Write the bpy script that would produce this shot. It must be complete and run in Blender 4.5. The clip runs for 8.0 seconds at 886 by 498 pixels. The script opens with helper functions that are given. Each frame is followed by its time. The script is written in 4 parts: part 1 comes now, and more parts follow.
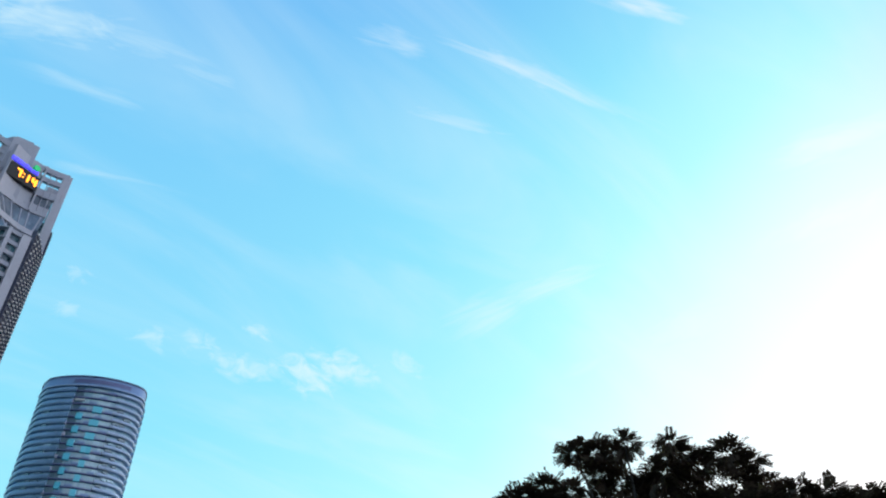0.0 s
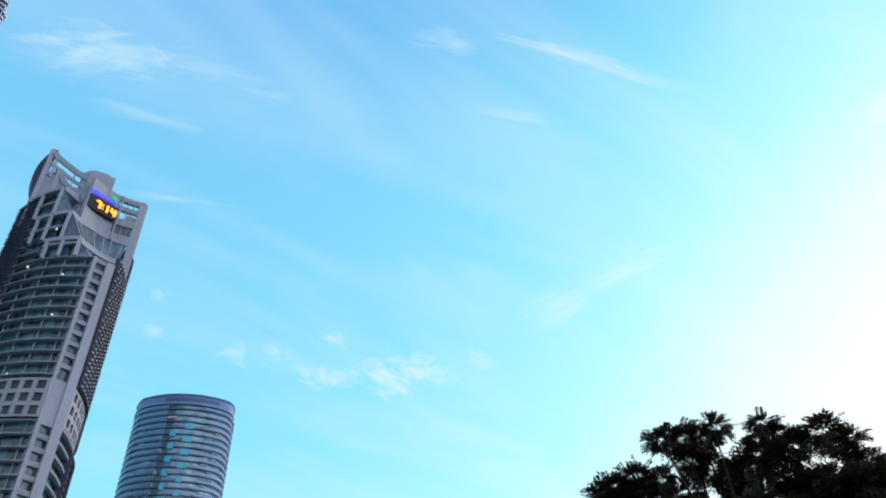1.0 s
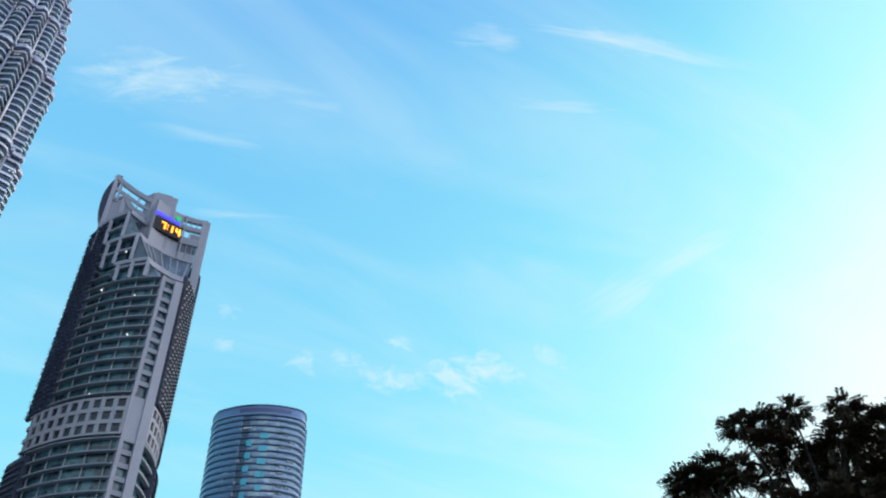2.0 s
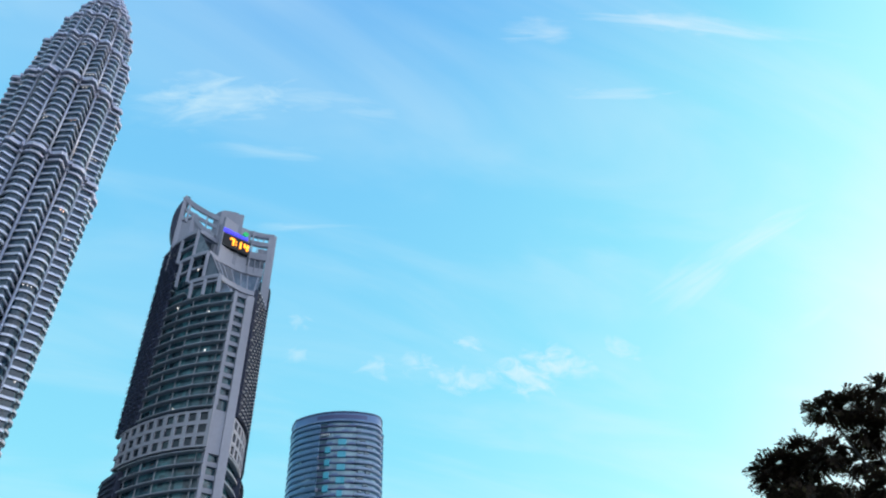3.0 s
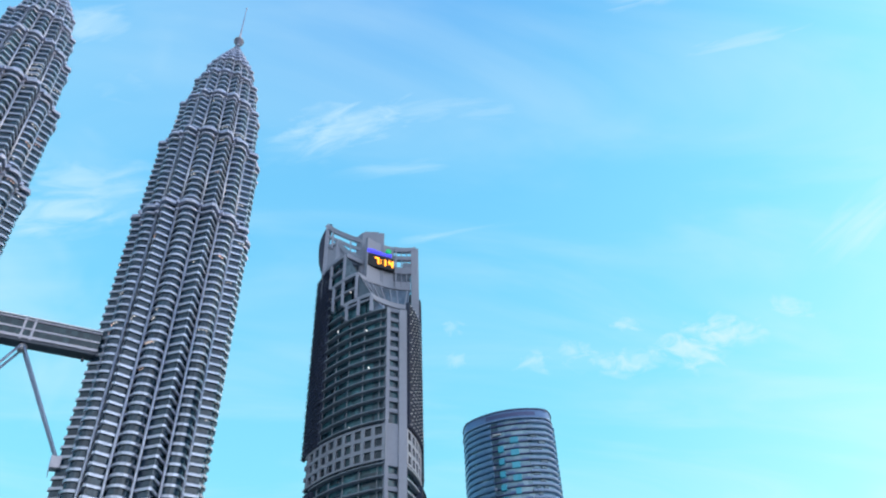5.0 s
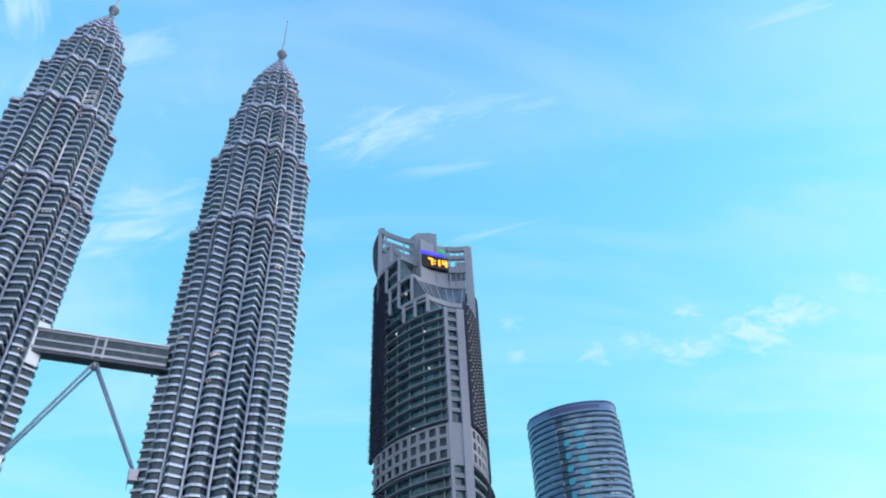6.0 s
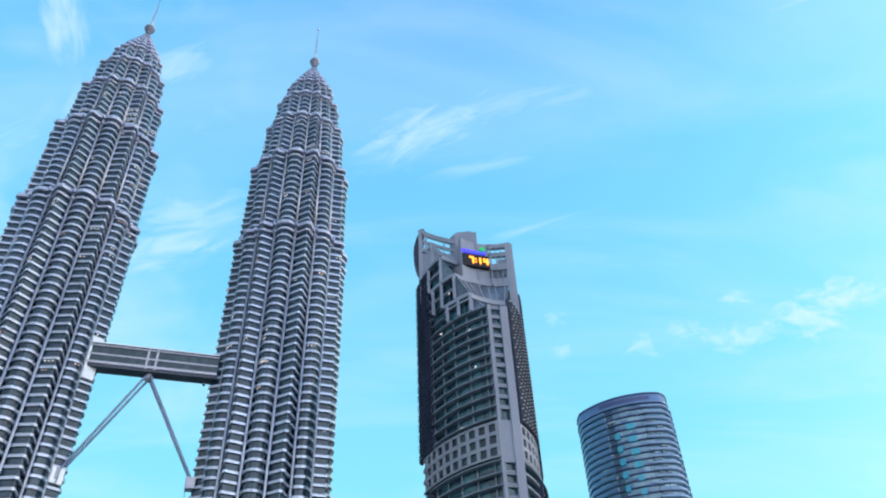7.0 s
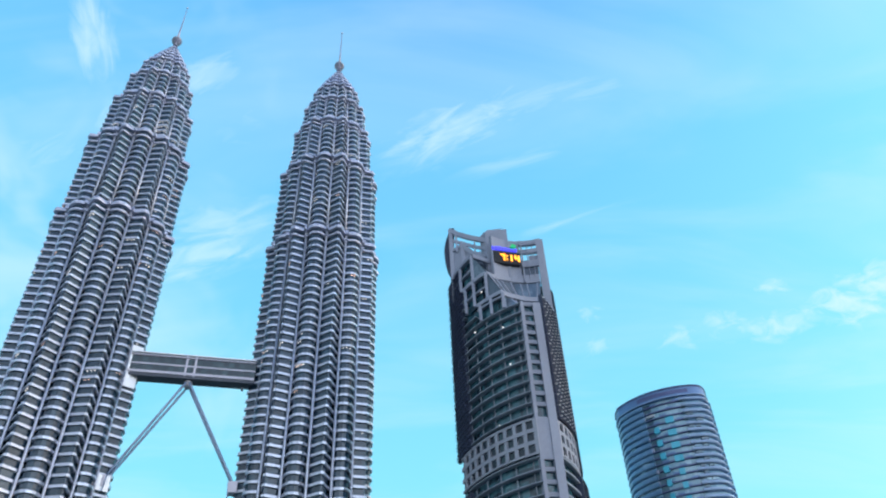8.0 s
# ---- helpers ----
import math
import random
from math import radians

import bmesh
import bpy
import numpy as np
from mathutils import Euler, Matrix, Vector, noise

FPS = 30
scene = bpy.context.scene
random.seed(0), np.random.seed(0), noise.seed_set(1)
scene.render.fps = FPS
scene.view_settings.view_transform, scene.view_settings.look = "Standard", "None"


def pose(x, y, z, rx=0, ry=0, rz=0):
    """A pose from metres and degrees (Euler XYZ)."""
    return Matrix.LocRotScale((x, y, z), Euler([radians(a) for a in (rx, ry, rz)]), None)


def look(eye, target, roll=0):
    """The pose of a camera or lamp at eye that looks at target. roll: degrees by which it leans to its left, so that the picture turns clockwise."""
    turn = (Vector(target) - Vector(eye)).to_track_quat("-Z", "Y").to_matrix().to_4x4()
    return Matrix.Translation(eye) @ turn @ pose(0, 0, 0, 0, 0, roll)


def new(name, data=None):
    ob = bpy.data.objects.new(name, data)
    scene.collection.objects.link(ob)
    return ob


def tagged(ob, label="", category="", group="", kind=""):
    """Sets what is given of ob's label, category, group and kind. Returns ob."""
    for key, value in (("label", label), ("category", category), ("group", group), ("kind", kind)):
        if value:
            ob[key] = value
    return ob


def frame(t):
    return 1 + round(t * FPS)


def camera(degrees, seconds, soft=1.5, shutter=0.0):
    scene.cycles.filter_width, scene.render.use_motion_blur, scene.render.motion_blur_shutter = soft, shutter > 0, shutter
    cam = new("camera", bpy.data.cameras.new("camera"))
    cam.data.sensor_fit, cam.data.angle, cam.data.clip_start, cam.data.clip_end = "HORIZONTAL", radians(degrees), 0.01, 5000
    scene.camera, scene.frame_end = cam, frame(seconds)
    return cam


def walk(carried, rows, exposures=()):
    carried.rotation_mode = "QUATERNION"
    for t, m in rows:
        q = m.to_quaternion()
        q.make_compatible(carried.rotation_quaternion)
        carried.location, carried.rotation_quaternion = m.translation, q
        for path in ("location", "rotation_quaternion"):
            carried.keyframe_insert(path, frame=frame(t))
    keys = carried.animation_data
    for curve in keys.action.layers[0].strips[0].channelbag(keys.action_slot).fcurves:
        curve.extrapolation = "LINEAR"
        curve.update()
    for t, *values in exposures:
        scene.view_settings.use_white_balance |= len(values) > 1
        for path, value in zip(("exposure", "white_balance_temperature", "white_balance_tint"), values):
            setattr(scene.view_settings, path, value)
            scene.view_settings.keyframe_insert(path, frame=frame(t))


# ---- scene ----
# ---- camera: a slow pan on a tripod, eye height ----
cam = camera(60.0, 8.0, soft=2.1)
walk(cam, [
    (0, pose(0, 0, 1.6, 130.27, 1.13, -44.66)),
    (0.5, pose(0, 0, 1.6, 130.25, 1.34, -41.07)),
    (1, pose(0, 0, 1.6, 130.24, 1.49, -37.74)),
    (1.5, pose(0, 0, 1.6, 130.26, 1.63, -34.83)),
    (3, pose(0, 0, 1.6, 130.47, 1.50, -25.89)),
    (3.5, pose(0, 0, 1.6, 130.51, 1.61, -22.47)),
    (4, pose(0, 0, 1.6, 130.54, 1.73, -18.61)),
    (4.5, pose(0, 0, 1.6, 130.58, 1.80, -15.14)),
    (5, pose(0, 0, 1.6, 130.61, 1.86, -11.89)),
    (6.5, pose(0, 0, 1.6, 130.69, 2.07, -4.41)),
    (7, pose(0, 0, 1.6, 130.72, 2.14, -2.47)),
    (7.5, pose(0, 0, 1.6, 130.75, 2.17, -0.80)),
    (8, pose(0, 0, 1.6, 130.76, 2.20, 0.61)),
], exposures=[(0, -0.04, 6500, 10), (1.5, -0.06, 6480, 10), (3.5, -0.08, 6380, 9), (5.0, -0.05, 6220, 8), (6.5, 0.0, 6220, 8), (8, 0.02, 6220, 8)])

# ---- light: dusk sky, the glow of the low sun on the right ----
SUN_AZ, SUN_EL = 96.0, 10.0
SUN_DIR = Vector((math.sin(radians(SUN_AZ)) * math.cos(radians(SUN_EL)),
                  math.cos(radians(SUN_AZ)) * math.cos(radians(SUN_EL)), math.sin(radians(SUN_EL))))


class Nodes:
    """A few short cuts to build node trees."""

    def __init__(self, tree):
        self.tree = tree
        tree.nodes.clear()

    def add(self, kind):
        return self.tree.nodes.new(kind)

    def join(self, a, b):
        self.tree.links.new(a, b)

    def put(self, socket, value):
        if isinstance(value, (int, float)):
            socket.default_value = value
        elif isinstance(value, (tuple, list, Vector)):
            socket.default_value = value
        else:
            self.join(value, socket)

    def math(self, op, a, b=0.0, c=0.0, clamp=False):
        n = self.add("ShaderNodeMath")
        n.operation, n.use_clamp = op, clamp
        for s, v in zip(n.inputs, (a, b, c)):
            self.put(s, v)
        return n.outputs[0]

    def vmath(self, op, a, b=(0, 0, 0)):
        n = self.add("ShaderNodeVectorMath")
        n.operation = op
        self.put(n.inputs[0], a)
        self.put(n.inputs[1], b)
        return n.outputs[1] if op in ("DOT_PRODUCT", "LENGTH") else n.outputs[0]

    def mix(self, fac, a, b, blend="MIX"):
        n = self.add("ShaderNodeMix")
        n.data_type, n.blend_type = "RGBA", blend
        self.put(n.inputs[0], fac)
        for s, v in ((n.inputs[6], a), (n.inputs[7], b)):
            self.put(s, (*v, 1) if isinstance(v, tuple) and len(v) == 3 else v)
        return n.outputs[2]

    def noise(self, vec, scale, detail=4.0, rough=0.55, distort=0.0):
        n = self.add("ShaderNodeTexNoise")
        self.put(n.inputs["Vector"], vec)
        n.inputs["Scale"].default_value, n.inputs["Detail"].default_value = scale, detail
        n.inputs["Roughness"].default_value, n.inputs["Distortion"].default_value = rough, distort
        return n.outputs[0]

    def ramp(self, fac, stops, ease="LINEAR"):
        n = self.add("ShaderNodeValToRGB")
        n.color_ramp.interpolation = ease
        while len(n.color_ramp.elements) < len(stops):
            n.color_ramp.elements.new(0.5)
        for e, (p, c) in zip(n.color_ramp.elements, stops):
            e.position, e.color = p, (*c, 1) if len(c) == 3 else c
        self.put(n.inputs[0], fac)
        return n.outputs[0]

    def smooth(self, v, lo, hi):
        n = self.add("ShaderNodeMapRange")
        n.interpolation_type = "SMOOTHSTEP"
        self.put(n.inputs[0], v)
        n.inputs[1].default_value, n.inputs[2].default_value = lo, hi
        return n.outputs[0]


def way_to(az, el):
    a, e = radians(az), radians(el)
    return Vector((math.sin(a) * math.cos(e), math.cos(a) * math.cos(e), math.sin(e)))


world = bpy.data.worlds.new("dusk_sky")
scene.world = world
world.use_nodes = True
W = Nodes(world.node_tree)
way = W.add("ShaderNodeTexCoord").outputs["Generated"]
sep = W.add("ShaderNodeSeparateXYZ")
W.join(way, sep.inputs[0])
toward = W.vmath("DOT_PRODUCT", way, way_to(SUN_AZ, SUN_EL + 12))
low = W.math("SUBTRACT", 1.0, sep.outputs[2], clamp=True)
warm = W.math("POWER", W.math("MAXIMUM", toward, 0.0), 3.2)
glow = W.math("ADD", W.math("MULTIPLY_ADD", warm, 0.44, 0.325), W.math("MULTIPLY", low, 0.5))
clear = W.ramp(glow, [(0.0, (0.10, 0.30, 0.78)), (0.36, (0.155, 0.51, 0.95)), (0.50, (0.20, 0.655, 0.99)),
                      (0.64, (0.275, 0.82, 1.0)), (0.76, (0.46, 1.0, 1.05)), (0.86, (0.80, 1.05, 1.07)), (1.0, (1.12, 1.1, 1.1))])
# the top of the sky is deeper
deep = W.mix(1.0, clear, (0.76, 0.82, 0.97), "MULTIPLY")
clear = W.mix(W.math("MULTIPLY", W.smooth(sep.outputs[2], 0.72, 0.92), W.smooth(sep.outputs[0], -0.35, 0.1)), clear, deep)
# away from the view the evening sky turns lavender, brightest over the horizon
behind = W.smooth(W.math("MULTIPLY", sep.outputs[1], -1.0), -0.15, 0.5)
lavender = W.ramp(sep.outputs[2], [(0.0, (1.02, 1.04, 1.14)), (0.25, (0.95, 1.02, 1.08)), (0.42, (0.80, 0.89, 1.01)), (0.5, (0.63, 0.74, 0.94)), (0.70, (0.28, 0.38, 0.70)), (1.0, (0.16, 0.32, 0.70))])
lavender = W.mix(1.0, lavender, W.math("MULTIPLY_ADD", W.math("POWER", W.math("MAXIMUM", W.vmath("DOT_PRODUCT", way, way_to(152, 8)), 0.0), 4.0), 1.5, 0.68), "MULTIPLY")
clear = W.mix(behind, clear, lavender)

# clouds: thin cirrus all over, and the streaks and puffs that stand in this evening's sky
high = W.add("ShaderNodeCombineXYZ")
up = W.math("MAXIMUM", W.math("ADD", sep.outputs[2], 0.1), 0.05)
W.join(W.math("DIVIDE", sep.outputs[0], up), high.inputs[0])
W.join(W.math("DIVIDE", sep.outputs[1], up), high.inputs[1])
turned = W.add("ShaderNodeMapping")
W.join(high.outputs[0], turned.inputs[0])
turned.inputs["Rotation"].default_value = (0, 0, radians(-100))
turned.inputs["Scale"].default_value = (0.8, 2.6, 1.0)
wisp = W.noise(turned.outputs[0], 1.7, 5.0, 0.52, 0.7)
veil = W.math("MULTIPLY", W.smooth(wisp, 0.40, 0.80), 0.2)
patches = W.noise(way, 8.5, 3.0, 0.5, 0.6)
westward = W.smooth(W.math("MULTIPLY", sep.outputs[0], -1.0), 0.1, 0.4)
veil = W.math("ADD", veil, W.math("MULTIPLY", W.math("MULTIPLY", W.smooth(patches, 0.46, 0.74), 0.26), westward))
fray = W.noise(way, 9.0, 4.0, 0.6, 0.5)
# azimuth, height, half length, half width (degrees), lean of the streak, density
WISPS = [
    (-36.9, 50.8, 2.3, 1.1, -60, 0.92), (-25.3, 51.2, 2.1, 1.2, 40, 0.62), (-36.1, 43.4, 3.9, 1.69, 56, 0.35), (-33.0, 46.1, 1.3, 0.59, 76, 0.65),
    (-20.3, 39.3, 3.6, 1.4, 31, 0.78), (-20.6, 41.5, 3.5, 1.4, 21, 0.6), (-20.7, 48.8, 2.4, 1.69, 28, 0.25), (3.6, 49.7, 4.4, 1.55, 19, 0.85),
    (82.9, 41.1, 2.9, 1.05, -10, 0.5), (80.3, 36.5, 3.0, 0.93, -0, 0.55), (63.1, 31.9, 4.3, 1.35, 11, 0.25),
]
STREAKS = [
    (14.9, 50.8, 4.6, 1.2, 2, 0.5), (9.4, 46.8, 2.8, 0.5, 6, 0.45), (14.3, 41.7, 3.2, 0.25, 6, 0.6), (44.4, 50.4, 1.7, 0.38, -16, 0.5),
    (49.4, 34.9, 2.3, 0.8, 28, 0.5), (49.0, 35.7, 2.8, 0.8, 20, 0.46), (55.4, 37.0, 3.5, 0.8, 11, 0.5), (39.6, 55.4, 2.2, 0.7, -15, 0.6),
    (47.4, 49.7, 3.3, 0.4, -16, 0.75), (56.3, 52.5, 5.9, 0.6, -32, 0.75), (70.7, 54.9, 2.6, 0.5, -40, 0.95),
]
PUFFS = [
    (14.4, 34.7, 0.99, 0.53, 0, 0.65), (14, 32.3, 1.22, 0.47, 10, 0.65), (21.2, 31.7, 1.32, 0.66, -2, 0.75), (25, 31.9, 1.32, 0.78, -14, 0.8),
    (28.6, 30.9, 2.21, 0.74, -8, 0.8), (29.4, 33.4, 1.1, 0.53, -17, 0.8), (33.6, 30.6, 2.09, 0.96, -22, 1), (36.8, 31.5, 2.09, 0.77, -16, 0.95), (42.1, 31.6, 1.32, 0.55, -29, 0.55),
]
cover = veil
CLOUDS = [(c, 3.4, 1.0, 1.7, 1.5, 0.8, 2.3) for c in WISPS] + [(c, 5.0, 0.7, 1.6, 1.7, 0.62, 2.2) for c in STREAKS] + [(c, 1.3, 0.85, 1.45, 1.75, 0.62, 3.2) for c in PUFFS]
for j, ((az, el, long, wide, lean, dense), fibre, thick, reach, spread, veiled, torn) in enumerate(CLOUDS):
    c = way_to(az, el)
    right = Vector((math.cos(radians(az)), -math.sin(radians(az)), 0))
    over = right.cross(c)
    a = radians(lean)
    u, v = right * math.cos(a) + over * math.sin(a), over * math.cos(a) - right * math.sin(a)
    pu, pv = W.vmath("DOT_PRODUCT", way, u), W.vmath("DOT_PRODUCT", way, v)
    local = W.add("ShaderNodeCombineXYZ")
    W.join(W.math("MULTIPLY", pu, 1 / radians(fibre)), local.inputs[0])
    W.join(W.math("MULTIPLY", pv, 1 / radians(thick)), local.inputs[1])
    local.inputs[2].default_value = 3.7 * j
    tatter = W.noise(local.outputs[0], 0.9, 5.0, 0.56, 0.7)
    du = W.math("MULTIPLY", pu, 1 / radians(long * reach))
    dv = W.math("MULTIPLY", W.math("ADD", pv, W.math("MULTIPLY_ADD", fray, radians(wide) * 1.6, radians(wide) * -0.8)), 1 / radians(wide * spread))
    near = W.math("GREATER_THAN", W.vmath("DOT_PRODUCT", way, c), 0.5)
    r2 = W.math("ADD", W.math("MULTIPLY", du, du), W.math("MULTIPLY", dv, dv))
    body = W.math("MULTIPLY", W.math("EXPONENT", W.math("MULTIPLY", r2, -1.0)), near)
    frayed = W.math("MULTIPLY_ADD", W.math("SUBTRACT", tatter, 0.5), torn, body)
    puff = W.math("MULTIPLY", W.math("MULTIPLY", W.smooth(frayed, 0.05, 1.8), W.smooth(body, 0.0, 0.9)), dense * veiled)
    cover = W.math("MAXIMUM", cover, puff)
clouded = W.mix(cover, clear, W.mix(0.55, clear, (0.86, 1.0, 1.06)))
lit_cloud = W.mix(W.smooth(toward, 0.3, 0.9), (0.72, 0.97, 1.03), (1.04, 1.03, 1.05))
clouded = W.mix(cover, clouded, lit_cloud)
glowing = W.add("ShaderNodeBackground")
W.join(clouded, glowing.inputs[0])
glowing.inputs[1].default_value = 0.93
air = W.add("ShaderNodeTexSky")
air.sky_type, air.sun_disc = "NISHITA", False
air.sun_elevation, air.sun_rotation = radians(SUN_EL), radians(SUN_AZ)
thin_air = W.add("ShaderNodeBackground")
W.join(air.outputs[0], thin_air.inputs[0])
thin_air.inputs[1].default_value = 0.05
both = W.add("ShaderNodeAddShader")
W.join(glowing.outputs[0], both.inputs[0])
W.join(thin_air.outputs[0], both.inputs[1])
W.join(both.outputs[0], W.add("ShaderNodeOutputWorld").inputs[0])

sun = new("sun", bpy.data.lights.new("sun", "SUN"))
sun.data.energy, sun.data.angle, sun.data.color = 0.5, radians(20), (1.0, 0.95, 0.92)
sun.matrix_world = look(SUN_DIR * 1000, (0, 0, 0))

# ---- materials ----


def material(name):
    m = bpy.data.materials.new(name)
    m.use_nodes = True
    g = Nodes(m.node_tree)
    shader = g.add("ShaderNodeBsdfPrincipled")
    g.join(shader.outputs[0], g.add("ShaderNodeOutputMaterial").inputs[0])
    return m, g, shader


def surface(name, colour, rough=0.5, metal=0.0, spread=0.25, size=0.35, fine=4.0, bump=0.0, per_piece=0.0):
    """A weathered surface: broad stains and fine grain in metres; per_piece varies the separate pieces."""
    m, g, shader = material(name)
    place = g.add("ShaderNodeNewGeometry").outputs["Position"]
    streak = g.add("ShaderNodeMapping")
    g.join(place, streak.inputs[0])
    streak.inputs["Scale"].default_value = (1, 1, 0.3)
    stain = g.noise(streak.outputs[0], size, 4.0, 0.6)
    grain = g.noise(place, fine, 3.0, 0.6)
    tone = g.math("ADD", g.math("MULTIPLY", stain, 0.7), g.math("MULTIPLY", grain, 0.3))
    if per_piece:
        chance = g.add("ShaderNodeObjectInfo").outputs["Random"]
        tone = g.math("ADD", tone, g.math("MULTIPLY_ADD", chance, per_piece, -per_piece / 2))
    dark, light = tuple(c * (1 - spread) for c in colour), tuple(min(c * (1 + spread), 1) for c in colour)
    g.put(shader.inputs["Base Color"], g.ramp(tone, [(0.3, dark), (0.7, light)]))
    g.put(shader.inputs["Roughness"], g.math("MULTIPLY_ADD", stain, 0.2, rough - 0.1, clamp=True))
    shader.inputs["Metallic"].default_value = metal
    if bump:
        b = g.add("ShaderNodeBump")
        b.inputs["Strength"].default_value, b.inputs["Distance"].default_value = bump, 0.05
        g.join(grain, b.inputs["Height"])
        g.join(b.outputs[0], shader.inputs["Normal"])
    return m


def window_glass(name, dark, light, cell=(2.0, 2.0, 4.0), rough=0.12, offset=0.0, ior=1.5):
    """Dark glazing in panes, some with pale blinds or ceilings behind them."""
    m, g, shader = material(name)
    place = g.add("ShaderNodeTexCoord").outputs["Object"]
    cells = g.vmath("FLOOR", g.vmath("DIVIDE", g.vmath("ADD", place, (0, 0, offset)), cell))
    chance = g.add("ShaderNodeTexWhiteNoise")
    g.join(cells, chance.inputs["Vector"])
    broad = g.noise(place, 0.08, 3.0)
    tone = g.math("ADD", g.math("MULTIPLY", chance.outputs["Value"], 0.55), g.math("MULTIPLY", broad, 0.6))
    g.put(shader.inputs["Base Color"], g.ramp(tone, [(0.35, dark), (0.75, tuple((a + b) / 2 for a, b in zip(dark, light))), (0.95, light)]))
    g.put(shader.inputs["Roughness"], g.math("MULTIPLY_ADD", chance.outputs["Value"], 0.12, rough))
    shader.inputs["IOR"].default_value = ior
    return m


def glowing_paint(name, colour, strength):
    m, g, shader = material(name)
    shader.inputs["Base Color"].default_value = (*colour, 1)
    shader.inputs["Emission Color"].default_value = (*colour, 1)
    shader.inputs["Emission Strength"].default_value = strength
    return m


STEEL_BAR = surface("brushed_steel_sunshade", (0.68, 0.705, 0.80), 0.36, 0.75, 0.14, 0.05, 0.8, 0.0, 0.25)
STEEL_COLUMN = surface("steel_column_cladding", (0.58, 0.60, 0.70), 0.45, 0.6, 0.14, 0.06, 1.0)
STEEL_RIM = surface("steel_parapet", (0.56, 0.58, 0.72), 0.45, 0.5, 0.16, 0.07, 0.9)
TOWER_GLASS = window_glass("tower_glass", (0.019, 0.040, 0.066), (0.054, 0.104, 0.155), (3.0, 3.0, 4.0), ior=1.7)
DARK_STEEL = surface("dark_cone_cladding", (0.12, 0.13, 0.19), 0.6, 0.1, 0.2, 0.2, 1.2)
BALL_STEEL = surface("pinnacle_steel", (0.50, 0.50, 0.62), 0.42, 0.6, 0.2, 0.3, 2.0)
BRIDGE_PALE = surface("bridge_pale_steel", (0.62, 0.58, 0.64), 0.42, 0.4, 0.15, 0.1, 1.5)
BRIDGE_DARK = surface("bridge_underside", (0.10, 0.11, 0.14), 0.5, 0.2, 0.25, 0.15, 1.5)
BRIDGE_GLASS = window_glass("bridge_glass", (0.014, 0.032, 0.042), (0.036, 0.085, 0.10), (2.2, 2.2, 6.0), ior=1.7)
LEG_STEEL = surface("bridge_leg_steel", (0.30, 0.37, 0.52), 0.4, 0.5, 0.12, 0.1, 1.5)
JOINT_WHITE = surface("white_joint_panel", (0.95, 0.94, 0.96), 0.36, 0.6, 0.08, 0.2, 1.5)
CONCRETE = surface("pale_grey_cladding", (0.345, 0.365, 0.45), 0.7, 0.0, 0.14, 0.07, 0.9, 0.15)
CONCRETE_DIM = surface("grey_cladding", (0.285, 0.305, 0.38), 0.7, 0.0, 0.16, 0.08, 0.9, 0.15)
BAND_WHITE = surface("white_band_cladding", (0.34, 0.35, 0.41), 0.65, 0.0, 0.12, 0.1, 0.9, 0.1)
TEAL_GLASS = window_glass("teal_glass", (0.010, 0.032, 0.052), (0.07, 0.21, 0.26), (2.4, 2.4, 4.19), ior=1.7)
DARK_GLASS = window_glass("dark_glass", (0.012, 0.022, 0.036), (0.034, 0.056, 0.078), (2.0, 2.0, 4.19), ior=1.55)
RAKED_GLASS = window_glass("raked_glass", (0.09, 0.115, 0.155), (0.19, 0.225, 0.28), (2.0, 2.0, 4.19), ior=1.6)
LOUVRE = surface("dark_louvre", (0.085, 0.105, 0.19), 0.5, 0.2, 0.3, 0.1, 1.2, 0.0)
# shade between the blades put into the colour; the dark sail shares it
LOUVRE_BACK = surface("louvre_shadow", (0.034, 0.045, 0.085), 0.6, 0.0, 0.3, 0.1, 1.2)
# near-white, paints the highlights on the right screen's blades
BLADE_GLINT = surface("blade_glint", (0.8, 0.8, 0.82), 0.5, 0.2, 0.3, 0.2, 1.2)
SLAB_EDGE = surface("slab_edge_cladding", (0.29, 0.32, 0.38), 0.65, 0.0, 0.14, 0.09, 0.9)
# paler than blue_band: highlights of the east bands are put into the colour
BALCONY = surface("balcony_band", (0.31, 0.42, 0.60), 0.34, 0.35, 0.2, 0.08, 0.9)
BAND_BLUE = surface("blue_band", (0.19, 0.33, 0.52), 0.35, 0.2, 0.22, 0.08, 0.9)
CROWN_BLUE = surface("crown_band", (0.18, 0.30, 0.54), 0.45, 0.2, 0.12, 0.1, 0.8)
CROWN_DARK = surface("crown_louvre", (0.12, 0.145, 0.30), 0.5, 0.2, 0.2, 0.1, 0.8)
BLUE_GLASS = window_glass("blue_glass", (0.25, 0.45, 0.60), (0.48, 0.74, 0.86), (2.6, 2.6, 2.95), ior=1.9)
# darker copy of blue_glass; shade of recess and windows is in the colour
RECESS_GLASS = window_glass("recess_glass", (0.10, 0.18, 0.25), (0.17, 0.30, 0.38), (1.8, 1.8, 2.95), ior=1.8)
CYAN_PANEL = surface("pale_cyan_glazing", (0.12, 0.58, 0.76), 0.3, 0.0, 0.12, 0.2, 1.5)
LED_BLACK = surface("led_board", (0.012, 0.011, 0.013), 0.6)
LED_ORANGE = glowing_paint("led_orange", (1.0, 0.36, 0.02), 2.6)
LED_BLUE = glowing_paint("sign_blue", (0.09, 0.08, 0.95), 0.8)
LED_GREEN = glowing_paint("sign_green", (0.02, 0.42, 0.14), 0.7)
LAMP_WHITE = glowing_paint("lit_window", (1.0, 0.92, 0.85), 1.4)
